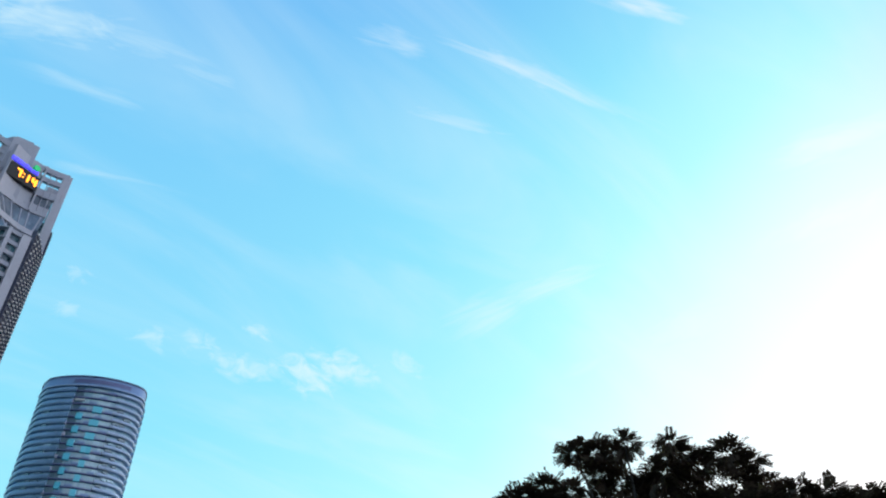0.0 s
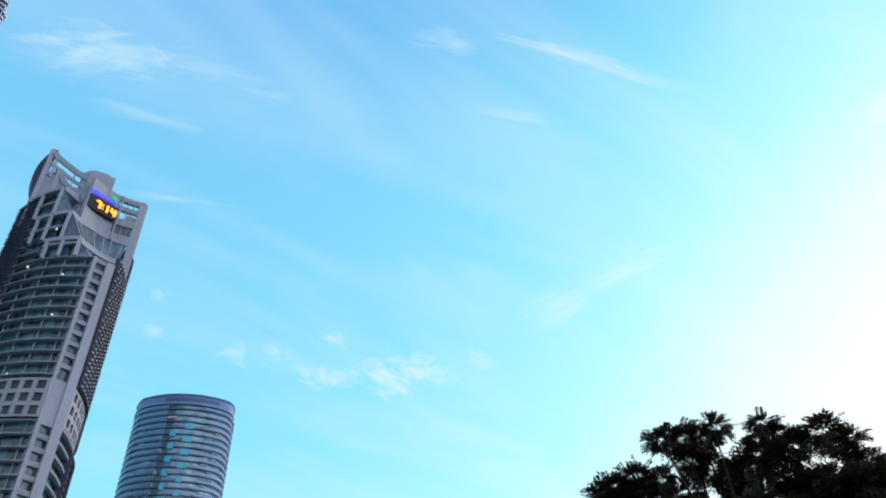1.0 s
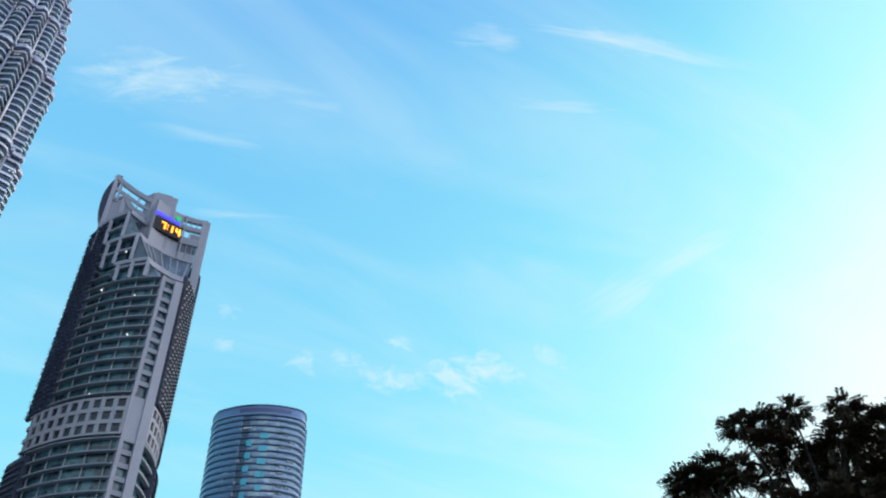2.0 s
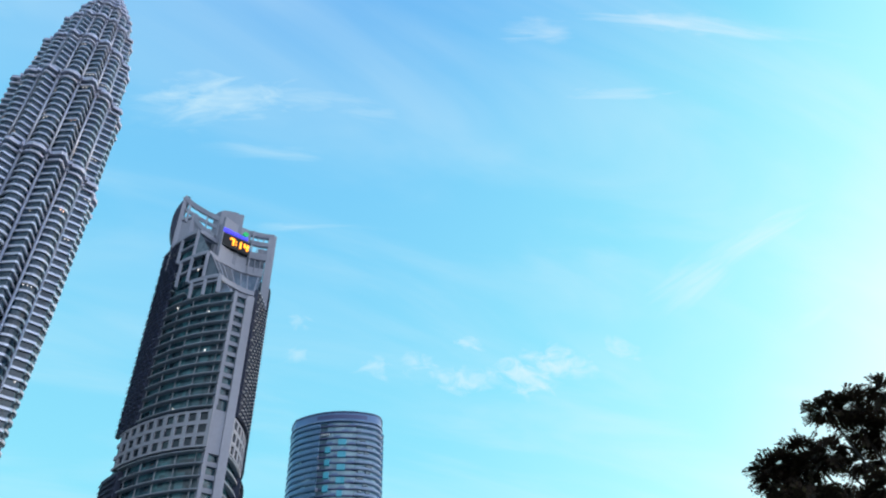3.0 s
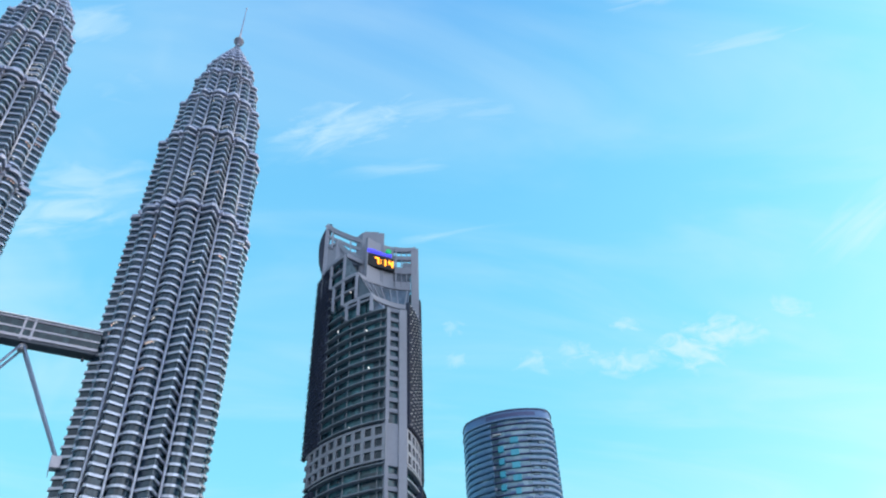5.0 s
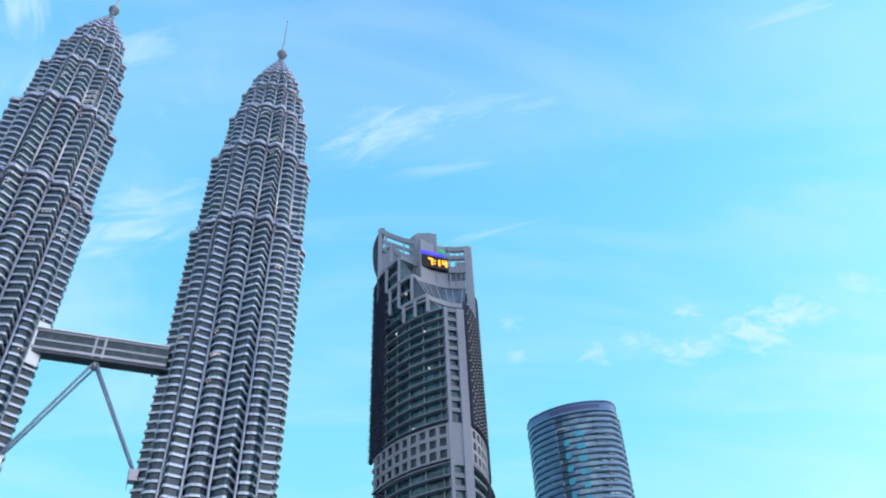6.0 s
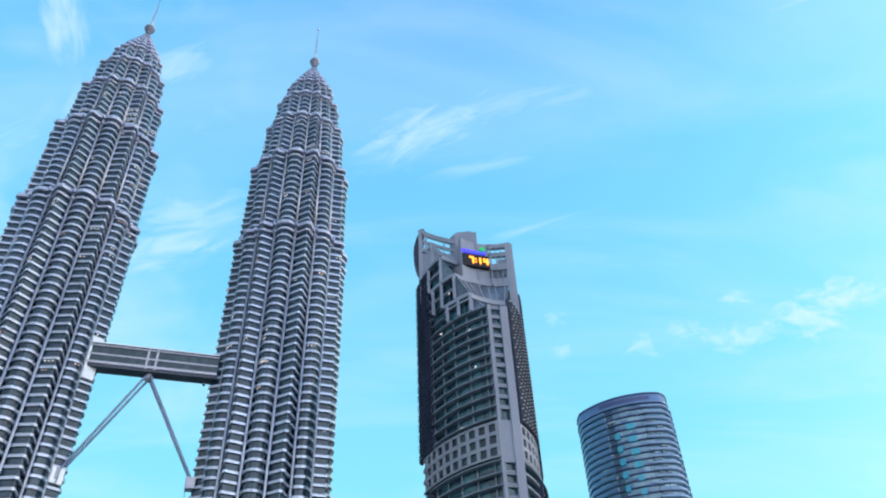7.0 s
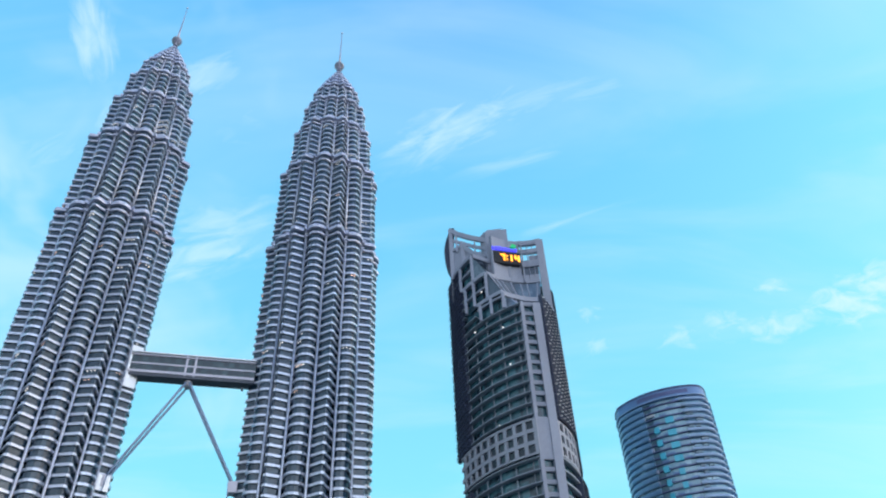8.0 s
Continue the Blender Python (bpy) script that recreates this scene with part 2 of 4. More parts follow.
LAMP_WARM = glowing_paint("lit_window_warm", (1.0, 0.66, 0.52), 1.0)
ROOF_GREY = surface("roof_membrane", (0.2, 0.2, 0.21), 0.8, 0.0, 0.2, 0.1, 1.0)
PAVING = surface("paving", (0.12, 0.125, 0.11), 0.8, 0.0, 0.25, 0.02, 0.6, 0.1)
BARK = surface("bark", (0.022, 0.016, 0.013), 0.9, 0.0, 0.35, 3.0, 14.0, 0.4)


def leaf_material():
    m, g, shader = material("leaf")
    chance = g.add("ShaderNodeNewGeometry").outputs["Random Per Island"]
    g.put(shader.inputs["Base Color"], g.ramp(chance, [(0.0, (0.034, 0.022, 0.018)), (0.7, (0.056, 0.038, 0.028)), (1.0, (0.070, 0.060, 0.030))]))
    shader.inputs["Roughness"].default_value = 0.8
    shader.inputs["Specular IOR Level"].default_value = 0.2
    return m


LEAF = leaf_material()

# ---- building blocks ----


def part(name, bm, mat, parent=None, label="", smooth=False):
    """Links a bmesh as one mesh object, under a thing or a part."""
    me = bpy.data.meshes.new(name)
    bmesh.ops.recalc_face_normals(bm, faces=bm.faces)
    bm.to_mesh(me)
    bm.free()
    me.materials.append(mat)
    if smooth:
        me.polygons.foreach_set("use_smooth", [True] * len(me.polygons))
    return piece(name, me, parent, label)


def piece(name, me, parent=None, label="", m=None):
    ob = new(name, me)
    if parent:
        ob.parent = parent
    if m is not None:
        ob.matrix_basis = m
    if label:
        tagged(ob, label)
    return ob


def thing(name, label, category, at=(0, 0, 0), turn=0.0, group="", kind=""):
    ob = new(name)
    ob.empty_display_size = 2
    ob.matrix_basis = pose(*at, 0, 0, turn)
    return tagged(ob, label, category, group, kind)


def prism(bm, outline, z0, z1, scale_top=1.0):
    """A closed outline raised from z0 to z1."""
    a = [bm.verts.new((x, y, z0)) for x, y in outline]
    b = [bm.verts.new((x * scale_top, y * scale_top, z1)) for x, y in outline]
    n = len(a)
    for i in range(n):
        bm.faces.new((a[i], a[(i + 1) % n], b[(i + 1) % n], b[i]))
    bm.faces.new(a[::-1])
    bm.faces.new(b)


def sides(path, closed=False):
    """Outward normals along a plan path, the outside on its right."""
    n, out = len(path), []
    for i in range(n):
        p, q = path[i - 1 if closed or i else 0], path[(i + 1) % n if closed else min(i + 1, n - 1)]
        c = path[i]
        d1 = Vector((c[0] - p[0], c[1] - p[1]))
        d2 = Vector((q[0] - c[0], q[1] - c[1]))
        d1 = d1.normalized() if d1.length > 1e-6 else d2.normalized()
        d2 = d2.normalized() if d2.length > 1e-6 else d1
        n1, n2 = Vector((d1.y, -d1.x)), Vector((d2.y, -d2.x))
        m = (n1 + n2)
        m = m / max(m.dot(n1), 0.35) if m.length > 1e-6 else n1
        out.append(m)
    return out


def offset(path, d, closed=False):
    return [(p[0] + n.x * d, p[1] + n.y * d) for p, n in zip(path, sides(path, closed))]


def sweep(bm, path, section, closed=False, lift=0.0):
    """A section of (outwards, up) points, carried along a plan path."""
    norm = sides(path, closed)
    lifts = lift if isinstance(lift, list) else [lift] * len(path)
    rings = [[bm.verts.new((p[0] + n.x * o, p[1] + n.y * o, z + up)) for o, z in section] for p, n, up in zip(path, norm, lifts)]
    k = len(section)
    for i in range(len(rings) if closed else len(rings) - 1):
        r, s = rings[i], rings[(i + 1) % len(rings)]
        for j in range(k):
            bm.faces.new((r[j], r[(j + 1) % k], s[(j + 1) % k], s[j]))
    if not closed:
        bm.faces.new(rings[0][::-1])
        bm.faces.new(rings[-1])


def box_section(o0, o1, z0, z1):
    return [(o0, z0), (o1, z0), (o1, z1), (o0, z1)]


def box(bm, x0, x1, y0, y1, z0, z1):
    prism(bm, [(x0, y0), (x1, y0), (x1, y1), (x0, y1)], z0, z1)


def bar(bm, a, b, wide, tall):
    """A straight rectangular beam between two points."""
    a, b = Vector(a), Vector(b)
    d = (b - a).normalized()
    s = d.cross(Vector((0, 0, 1)))
    s = s.normalized() * wide / 2 if s.length > 1e-4 else Vector((wide / 2, 0, 0))
    u = s.cross(d).normalized() * tall / 2
    rows = [[bm.verts.new(p + e) for e in (-s - u, s - u, s + u, -s + u)] for p in (a, b)]
    for j in range(4):
        bm.faces.new((rows[0][j], rows[0][(j + 1) % 4], rows[1][(j + 1) % 4], rows[1][j]))
    bm.faces.new(rows[0][::-1])
    bm.faces.new(rows[1])


def tube(bm, points, radii, n=10):
    """A round tube through points, with a radius at each."""
    rings = []
    for i, p in enumerate(points):
        p = Vector(p)
        d = Vector(points[min(i + 1, len(points) - 1)]) - Vector(points[max(i - 1, 0)])
        d.normalize()
        s = d.cross(Vector((0.0, 1.0, 0.0)) if abs(d.z) > 0.9 else Vector((0.0, 0.0, 1.0))).normalized()
        u = s.cross(d)
        rings.append([bm.verts.new(p + (s * math.cos(2 * math.pi * j / n) + u * math.sin(2 * math.pi * j / n)) * radii[i]) for j in range(n)])
    for r, q in zip(rings, rings[1:]):
        for j in range(n):
            bm.faces.new((r[j], r[(j + 1) % n], q[(j + 1) % n], q[j]))
    bm.faces.new(rings[0][::-1])
    bm.faces.new(rings[-1])


def lathe(bm, outline, n=24):
    """(radius, z) points turned round the z axis."""
    rings = [[bm.verts.new((r * math.cos(2 * math.pi * j / n), r * math.sin(2 * math.pi * j / n), z)) for j in range(n)] for r, z in outline]
    for a, b in zip(rings, rings[1:]):
        for j in range(n):
            bm.faces.new((a[j], a[(j + 1) % n], b[(j + 1) % n], b[j]))
    bm.faces.new(rings[0][::-1])
    bm.faces.new(rings[-1])


def arc3(p, q, r, n, start=0.0, end=1.0):
    """Points on the circle through three plan points, from p (0) to r (1), or past them."""
    ax, ay, bx, by, cx, cy = *p, *q, *r
    d = 2 * (ax * (by - cy) + bx * (cy - ay) + cx * (ay - by))
    ux = ((ax * ax + ay * ay) * (by - cy) + (bx * bx + by * by) * (cy - ay) + (cx * cx + cy * cy) * (ay - by)) / d
    uy = ((ax * ax + ay * ay) * (cx - bx) + (bx * bx + by * by) * (ax - cx) + (cx * cx + cy * cy) * (bx - ax)) / d
    rad = math.hypot(ax - ux, ay - uy)
    a0, a1, a2 = (math.atan2(y - uy, x - ux) for x, y in (p, q, r))
    span = (a2 - a0 + math.pi) % (2 * math.pi) - math.pi
    if abs(((a1 - a0 + math.pi) % (2 * math.pi) - math.pi)) > abs(span):
        span -= math.copysign(2 * math.pi, span)
    return [(ux + rad * math.cos(a0 + span * f), uy + rad * math.sin(a0 + span * f)) for f in (start + (end - start) * i / n for i in range(n + 1))]


def along(path, step, first=0.0):
    """Points and directions every step metres along a plan path."""
    out, left = [], first
    for a, b in zip(path, path[1:]):
        d = Vector((b[0] - a[0], b[1] - a[1]))
        length = d.length
        d.normalize()
        while left <= length:
            out.append((Vector(a) + d * left, d))
            left += step
        left -= length
    return out


# ---- ground ----
bm = bmesh.new()
box(bm, -4000, 4000, -4000, 4000, -1.0, 0.0)
tagged(part("ground", bm, PAVING), "grey paved ground reaching the horizon", "ground", kind="structure")

# ---- the twin towers: eight-pointed stars with a round lobe in every angle ----
COLUMN_R, APEX_R, LOBE_R = 23.7, 27.6, 26.4
# bottom, top, scale at the bottom, scale at the top
TIERS = [(0.0, 250.7, 1.0, 1.0), (250.7, 303.4, 0.955, 0.935), (303.4, 338.5, 0.835, 0.78), (338.5, 362.2, 0.70, 0.64),
         (362.2, 379.0, 0.565, 0.485)]
# the ringed cone on top: height and scale of each of its steps
CONE = [(378.6 + 5.1 * i, k) for i, k in enumerate((0.465, 0.405, 0.33, 0.245, 0.155, 0.07))]
STOREY = 4.0


def polar(r, deg):
    return (r * math.cos(radians(deg)), r * math.sin(radians(deg)))


def bay(pointed, centre, grow=0.0, k=1.0):
    """The plan of one bay between two columns, counter-clockwise."""
    if pointed:
        spots = ((COLUMN_R - 0.5, -9.4), (APEX_R - 0.3, -0.55), (APEX_R - 0.3, 0.55), (COLUMN_R - 0.5, 9.4))
    else:
        edge, bulge = COLUMN_R - 0.5, LOBE_R
        spots = [(edge + (bulge - edge) * math.cos(math.pi / 2 * f) ** 0.75, 9.4 * f) for f in (-1, -0.8, -0.5, -0.2, 0.2, 0.5, 0.8, 1)]
        spots = [(max(r, edge), a) for r, a in spots]
    path = [polar(r * k, centre + a) for r, a in spots]
    return offset(path, grow) if grow else path


def outline(k=1.0, grow=0.0):
    """The whole star plan, with a niche at each column."""
    path = []
    for i in range(16):
        path += bay(i % 2 == 0, 22.5 * i, 0.0, k)
        path.append(polar((COLUMN_R - 1.4) * k, 22.5 * i + 11.25))
    return offset(path, grow, True) if grow else path


def shade_section(size=1.0, rise=1.0):
    """A thick steel bar with an upright face and rounded edges."""
    d, h = 0.72 * size, 1.2 * rise
    return [(-0.3, 0.0), (d * 0.93, 0.0), (d, 0.06), (d, h * 0.82), (d * 0.88, h * 0.97), (-0.3, h)]


def shade_mesh(name, pointed, k):
    bm = bmesh.new()
    sweep(bm, bay(pointed, 0.0, 0.0, k), shade_section())
    me = bpy.data.meshes.new(name)
    bmesh.ops.recalc_face_normals(bm, faces=bm.faces)
    bm.to_mesh(me)
    bm.free()
    me.materials.append(STEEL_BAR)
    return me


SHADES = [shade_mesh("sunshade", True, 1.0), shade_mesh("sunshade", False, 1.0)]


def tower_wall(parent):
    made = []
    for z0, z1, k0, k1 in TIERS:
        bm = bmesh.new()
        prism(bm, outline(k0), z0, z1, k1 / k0)
        made.append(part("tier", bm, TOWER_GLASS, parent, "dark glazed tier of the tower"))
    return made


def tower_columns(tiers):
    for parent, (z0, z1, k0, k1) in zip(tiers, TIERS[:5]):
        for i in range(16):
            a = 22.5 * i + 11.25
            bm = bmesh.new()
            r = 0.6 * (0.5 + 0.5 * k0)
            tube(bm, [(*polar(COLUMN_R * k0 + 0.75 * k0, a), z0), (*polar(COLUMN_R * k1 + 0.75 * k1, a), z1)], [r, r], 8)
            part("column", bm, STEEL_COLUMN, parent, smooth=True)


def cornice(k):
    """The star plan with the niches closed."""
    path = []
    for i in range(16):
        path += bay(i % 2 == 0, 22.5 * i, 0.0, k)
        path.append(polar((COLUMN_R + 0.6) * k, 22.5 * i + 11.25))
    return path


def tower_rims(tiers):
    """The double parapet at each setback."""
    for parent, (z0, z1, k0, k1) in zip(tiers, TIERS):
        s = 0.35 + 0.65 * k1
        for drop, grow, tall in ((0.0, 1.55, 2.0), (3.9, 1.0, 1.3)):
            bm = bmesh.new()
            sweep(bm, cornice(k1), [(-1.2, 0), (grow * s, 0.1), (grow * s + 0.2, tall * s * 0.5), (grow * s, tall * s), (-1.2, tall * s)], True, z1 - drop * s - tall * s * 0.6)
            part("parapet", bm, STEEL_RIM, parent, "wavy steel parapet")


def tower_top(parent):
    for z, k in CONE:
        bm = bmesh.new()
        prism(bm, outline(k * 0.9), z, z + 5.2, 0.85)
        core = part("cone_storey", bm, DARK_STEEL, parent, "dark storey of the cone")
        bm = bmesh.new()
        g = 0.4 + 1.1 * k
        sweep(bm, cornice(k), [(-2.4 * k, 0.0), (g, 0.15), (g + 0.1, 1.0), (g - 0.15, 1.8), (-2.4 * k, 2.2)], True, z + 0.3)
        part("cone_ring", bm, STEEL_RIM, core, "wavy steel ring of the cone")
    bm = bmesh.new()
    lathe(bm, [(1.3, 409.4), (1.0, 410.4), (0.75, 411.0), (0.65, 412.0)], 16)
    part("pinnacle", bm, STEEL_RIM, parent, "steel neck of the spire")
    bm = bmesh.new()
    spots = []
    for i in range(29):
        a = math.pi * (i + 0.5) / 29 - math.pi / 2
        spots.append((3.05 * math.cos(a) * (1.0 if i % 2 else 0.9), 414.2 + 3.05 * math.sin(a)))
    lathe(bm, spots, 20)
    part("ring_ball", bm, BALL_STEEL, parent, "ball of stacked steel rings")
    bm = bmesh.new()
    lathe(bm, [(0.62, 416.5), (0.5, 428.0), (0.42, 428.2), (0.34, 440.0), (0.26, 440.2), (0.2, 450.6)], 10)
    part("mast", bm, BALL_STEEL, parent, "tapering steel mast", True)
    bm = bmesh.new()
    lathe(bm, [(0.1, 450.4), (0.55, 450.9), (0.6, 451.3), (0.35, 451.8), (0.05, 451.9)], 10)
    part("mast_tip", bm, BALL_STEEL, parent, smooth=True)


def tower_shades(tiers, facing):
    """Sunshades: the bays that face the square singly, the others joined."""
    made = 0
    for parent, (z0, z1, k0, k1) in zip(tiers, TIERS):
        rest = bmesh.new()
        n = int((z1 - z0 - 4.0) / STOREY)
        for f in range(n):
            z = z0 + 2.2 + STOREY * f + (2.0 if z0 else 4.0)
            if z > z1 - 4.2:
                continue
            k = k0 + (k1 - k0) * (z - z0) / (z1 - z0)
            for i in range(16):
                a = 22.5 * i
                off = abs((a - facing + 180) % 360 - 180)
                if z0 == 0.0 and off < 60 and z > 112 and made < 300:
                    piece("sunshade", SHADES[i % 2], parent, m=pose(0, 0, z, 0, 0, a))
                    made += 1
                else:
                    size = 0.55 + 0.45 * k
                    sweep(rest, bay(i % 2 == 0, a, 0.0, k), shade_section(size, 0.35 + 0.65 * k), False, z)
        if n:
            tagged(part("sunshading", rest, STEEL_BAR, parent, "steel sunshades of the other bays"), kind="stuff")


def lit_windows(tiers, spots):
    """Ceiling lamps behind the glass, in twos and threes: bay, storey, place along the bay, how many, warm or not."""
    for i, z, slip, count, warm in spots:
        n, (z0, z1, k0, k1) = next((n, tier) for n, tier in enumerate(TIERS) if tier[0] <= z < tier[1])
        k = k0 + (k1 - k0) * (z - z0) / (z1 - z0)
        path = bay(i % 2 == 0, 22.5 * i, 0.12, k)
        for p, d in along(path, 1.5, slip * k)[:count]:
            q = Vector((d.y, -d.x))
            bm = bmesh.new()
            prism(bm, [tuple(p - d * 0.24 - q * 0.3), tuple(p + d * 0.24 - q * 0.3), tuple(p + d * 0.24), tuple(p - d * 0.24)], z, z + 0.3)
            part("lit_window", bm, LAMP_WARM if warm else LAMP_WHITE, tiers[n], "lit office window")


TOWER_R, TOWER_L = Vector((-53.9, 296.0)), Vector((-151.6, 273.6))
TURN_R, TURN_L = 22.8, 4.6
for at, turn in ((TOWER_R, TURN_R), (TOWER_L, TURN_L)):
    tower = thing("skyscraper", "stepped tower of dark glass and steel sunshades with ringed spire", "skyscraper", (at.x, at.y, 0), turn, "twin towers")
    tiers = tower_wall(tower)
    tower_columns(tiers)
    tower_rims(tiers)
    tower_top(tower)
    facing = math.degrees(math.atan2(-at.y, -at.x)) - turn
    tower_shades(tiers, facing)
    rnd = random.Random(int(abs(at.x)))
    front = round(facing / 22.5)
    spots = []

    def storey_at(height):
        """The lamps' height in the storey nearest to a height."""
        low = next(z0 for z0, z1, k0, k1 in TIERS if z0 <= height < z1)
        start = low + 2.2 + (2.0 if low else 4.0)
        return start + STOREY * round((height - start) / STOREY) - 0.55

    for j in range(46):
        spots.append((front + rnd.choice((-3, -2, -1, 0, 1, 2, 3)), storey_at(rnd.uniform(150, 340)), rnd.uniform(0.8, 4.5), rnd.choice((1, 2, 2, 3)), rnd.random() < 0.3))
    if at == TOWER_L:
        for h in (306, 310, 314, 318):
            spots += [(front + 1, storey_at(h), 0.9, 2, False), (front + 1, storey_at(h), 5.2, 2, False)]
        for h in range(222, 286, 4):
            spots.append((front - 3, storey_at(h), rnd.uniform(0.8, 3.0), 3, True))
    lit_windows(tiers, spots)

# ---- the sky bridge between them ----
axis = (TOWER_R - TOWER_L).normalized()
bridge = thing("skybridge", "two-storey steel and glass footbridge on slanting legs between two towers", "bridge", (TOWER_L.x + 5.0 * axis.y, TOWER_L.y - 5.0 * axis.x, 0.7), math.degrees(math.atan2(axis.y, axis.x)))
B0, B1, BM = 21.4, 75.0, 48.4


def bridge_box(name, mat, half, z0, z1, label, x0=B0, x1=B1):
    bm = bmesh.new()
    box(bm, x0, x1, -half, half, z0, z1)
    return part(name, bm, mat, bridge, label)


bridge_box("roof_rim", JOINT_WHITE, 3.4, 183.75, 184.2, "white roof rim")
bridge_box("upper_gutter", BRIDGE_DARK, 3.0, 183.1, 183.75, "dark gutter")
bridge_box("roof", BRIDGE_PALE, 3.2, 182.65, 183.1, "pale steel roof edge")
bridge_box("transom", BRIDGE_DARK, 2.85, 182.2, 182.65, "dark transom below the roof")
bridge_box("upper_glazing", BRIDGE_GLASS, 2.75, 179.1, 182.2, "dark upper window band")
bridge_box("middle_slab", BRIDGE_PALE, 3.0, 178.4, 179.1, "pale slab edge")
bridge_box("lower_glazing", BRIDGE_GLASS, 2.75, 175.5, 178.4, "dark lower window band")
bridge_box("floor_slab", BRIDGE_PALE, 3.1, 174.4, 175.5, "pale floor slab edge")
bridge_box("underside", BRIDGE_DARK, 2.7, 173, 174.4, "dark steel underside")
for x in (BM - 1.8, BM + 1.8):
    bridge_box("post", BRIDGE_PALE, 3.3, 173.8, 183.6, "pale vertical frame", x - 0.42, x + 0.42)
bm = bmesh.new()
lathe(bm, [(0.6, 169.6), (1.5, 170.2), (1.9, 171.4), (1.6, 172.8), (0.8, 173.6)], 14)
hub = part("hinge", bm, BRIDGE_PALE, bridge, "rounded steel hinge under the deck", True)
hub.location = (BM, 0, 0)
for side in (-1, 1):
    for lat in (-2.5, 2.5):
        a, b = Vector((BM + side * 0.6, lat, 171.4)), Vector((25.6 if side < 0 else 72.6, lat * 0.55, 128.8))
        bm = bmesh.new()
        tube(bm, [a, a.lerp(b, 0.04), a.lerp(b, 0.96), b], [0.35, 0.5, 0.5, 0.36], 12)
        part("leg", bm, LEG_STEEL, bridge, "slanting steel tube leg", True)
    x = 22.4 if side < 0 else 70.4
    bm = bmesh.new()
    box(bm, x + 0.4, x + 3.8, -2.0, 2.0, 125.4, 129.8)
    part("bracket", bm, BRIDGE_PALE, bridge, "pale bearing bracket")
    for lat in (-2.1, 2.1):
        bm = bmesh.new()
        bar(bm, (x + 3.8 if side < 0 else x + 0.2, lat, 129.6), (x + 3.4 if side < 0 else x + 0.6, lat, 123.2), 0.3, 0.3)
        part("stay", bm, LEG_STEEL, bridge)
# white collars where bridge and legs meet the tower faces
turn_back = pose(0, 0, 0, 0, 0, TURN_L - math.degrees(math.atan2(axis.y, axis.x)))
half = bay(True, 0.0)[:2]
for z0, z1, grow, reach in ((183.4, 187.2, 1.7, 1.0), (167.4, 174.4, 1.7, 1.0), (174.4, 183.4, 1.75, 0.3), (123.6, 129.6, 1.3, 1.0)):
    bm = bmesh.new()
    path = [half[0], tuple(Vector(half[0]).lerp(Vector(half[1]), reach))]
    sweep(bm, path, box_section(-0.4, grow, z0, z1))
    collar = part("joint_panel", bm, JOINT_WHITE, bridge, "white panel at the joint")
    collar.matrix_basis = pose(0, 5.0, 0) @ turn_back
for x in (B0 + 4.0, B1 - 5.0):
    bm = bmesh.new()
    box(bm, x, x + 1.0, -0.6, 0.6, 170.8, 171.9)
    part("lamp_box", bm, BRIDGE_DARK, bridge, "small dark box below the deck")

# ---- the grey office tower with the clock ----
OFFICE = Vector((26.0, 258.0, 0.0))
OFFICE_SITE = pose(29.7, 254.6, 0, 0, 0, -3.5) @ Matrix.Diagonal((0.965, 0.978, 1, 1))
office = thing("office_tower", "grey curved office tower with dark glass and a white window band", "office tower")
office.matrix_basis = OFFICE_SITE


def office_part(name, bm, mat, label="", parent=None, smooth=False):
    ob = part(name, bm, mat, parent or office, label, smooth)
    if parent is None:
        ob.location = -OFFICE
    return ob


LEFT = arc3((5.4, 259.6), (16.5, 243.8), (31.2, 233.6), 30, -0.2, 1.0)
RIGHT = arc3((38.2, 236.3), (42.3, 243.6), (45.2, 252.0), 16, 0.0, 1.9)
PIER = [(29.7, 234.1), (38.3, 236.1)]
BACK = [(40.0, 286.0), (8.0, 290.0)]
FACADE = [p for p in LEFT if p[0] > 6.0]
FLOOR_H = 4.19
TOP, BAND_TOP, BAND_LOW = 173.0, 124.6, 111.8

# glass body
bm = bmesh.new()
prism(bm, offset(LEFT, -1.7) + offset(RIGHT, -1.4) + BACK, 0.0, TOP - 0.4)
office_part("glass_wall", bm, TEAL_GLASS, "teal glass curtain wall behind the slab edges")

# slab edges, one to a storey, and the mullions between them
levels = [TOP - 0.8 - FLOOR_H * i for i in range(12)] + [BAND_LOW - 1.2 - FLOOR_H * i for i in range(25)]
for z in levels:
    bm = bmesh.new()
    sweep(bm, FACADE, [(-1.9, 0), (0.2, 0.02), (0.3, 0.2), (0.2, 0.46), (-1.9, 0.48)], False, z)
    office_part("slab_edge", bm, SLAB_EDGE, "grey slab edge")
for p, d in along(FACADE, 7.0, 4.5):
    n = Vector((d.y, -d.x))
    a = p - n * 1.1
    for z0, z1 in ((BAND_TOP, TOP), (0.0, BAND_LOW)):
        bm = bmesh.new()
        prism(bm, [tuple(a - d * 0.11), tuple(a - d * 0.11 + n * 0.4), tuple(a + d * 0.11 + n * 0.4), tuple(a + d * 0.11)], z0, z1)
        office_part("mullion", bm, SLAB_EDGE)

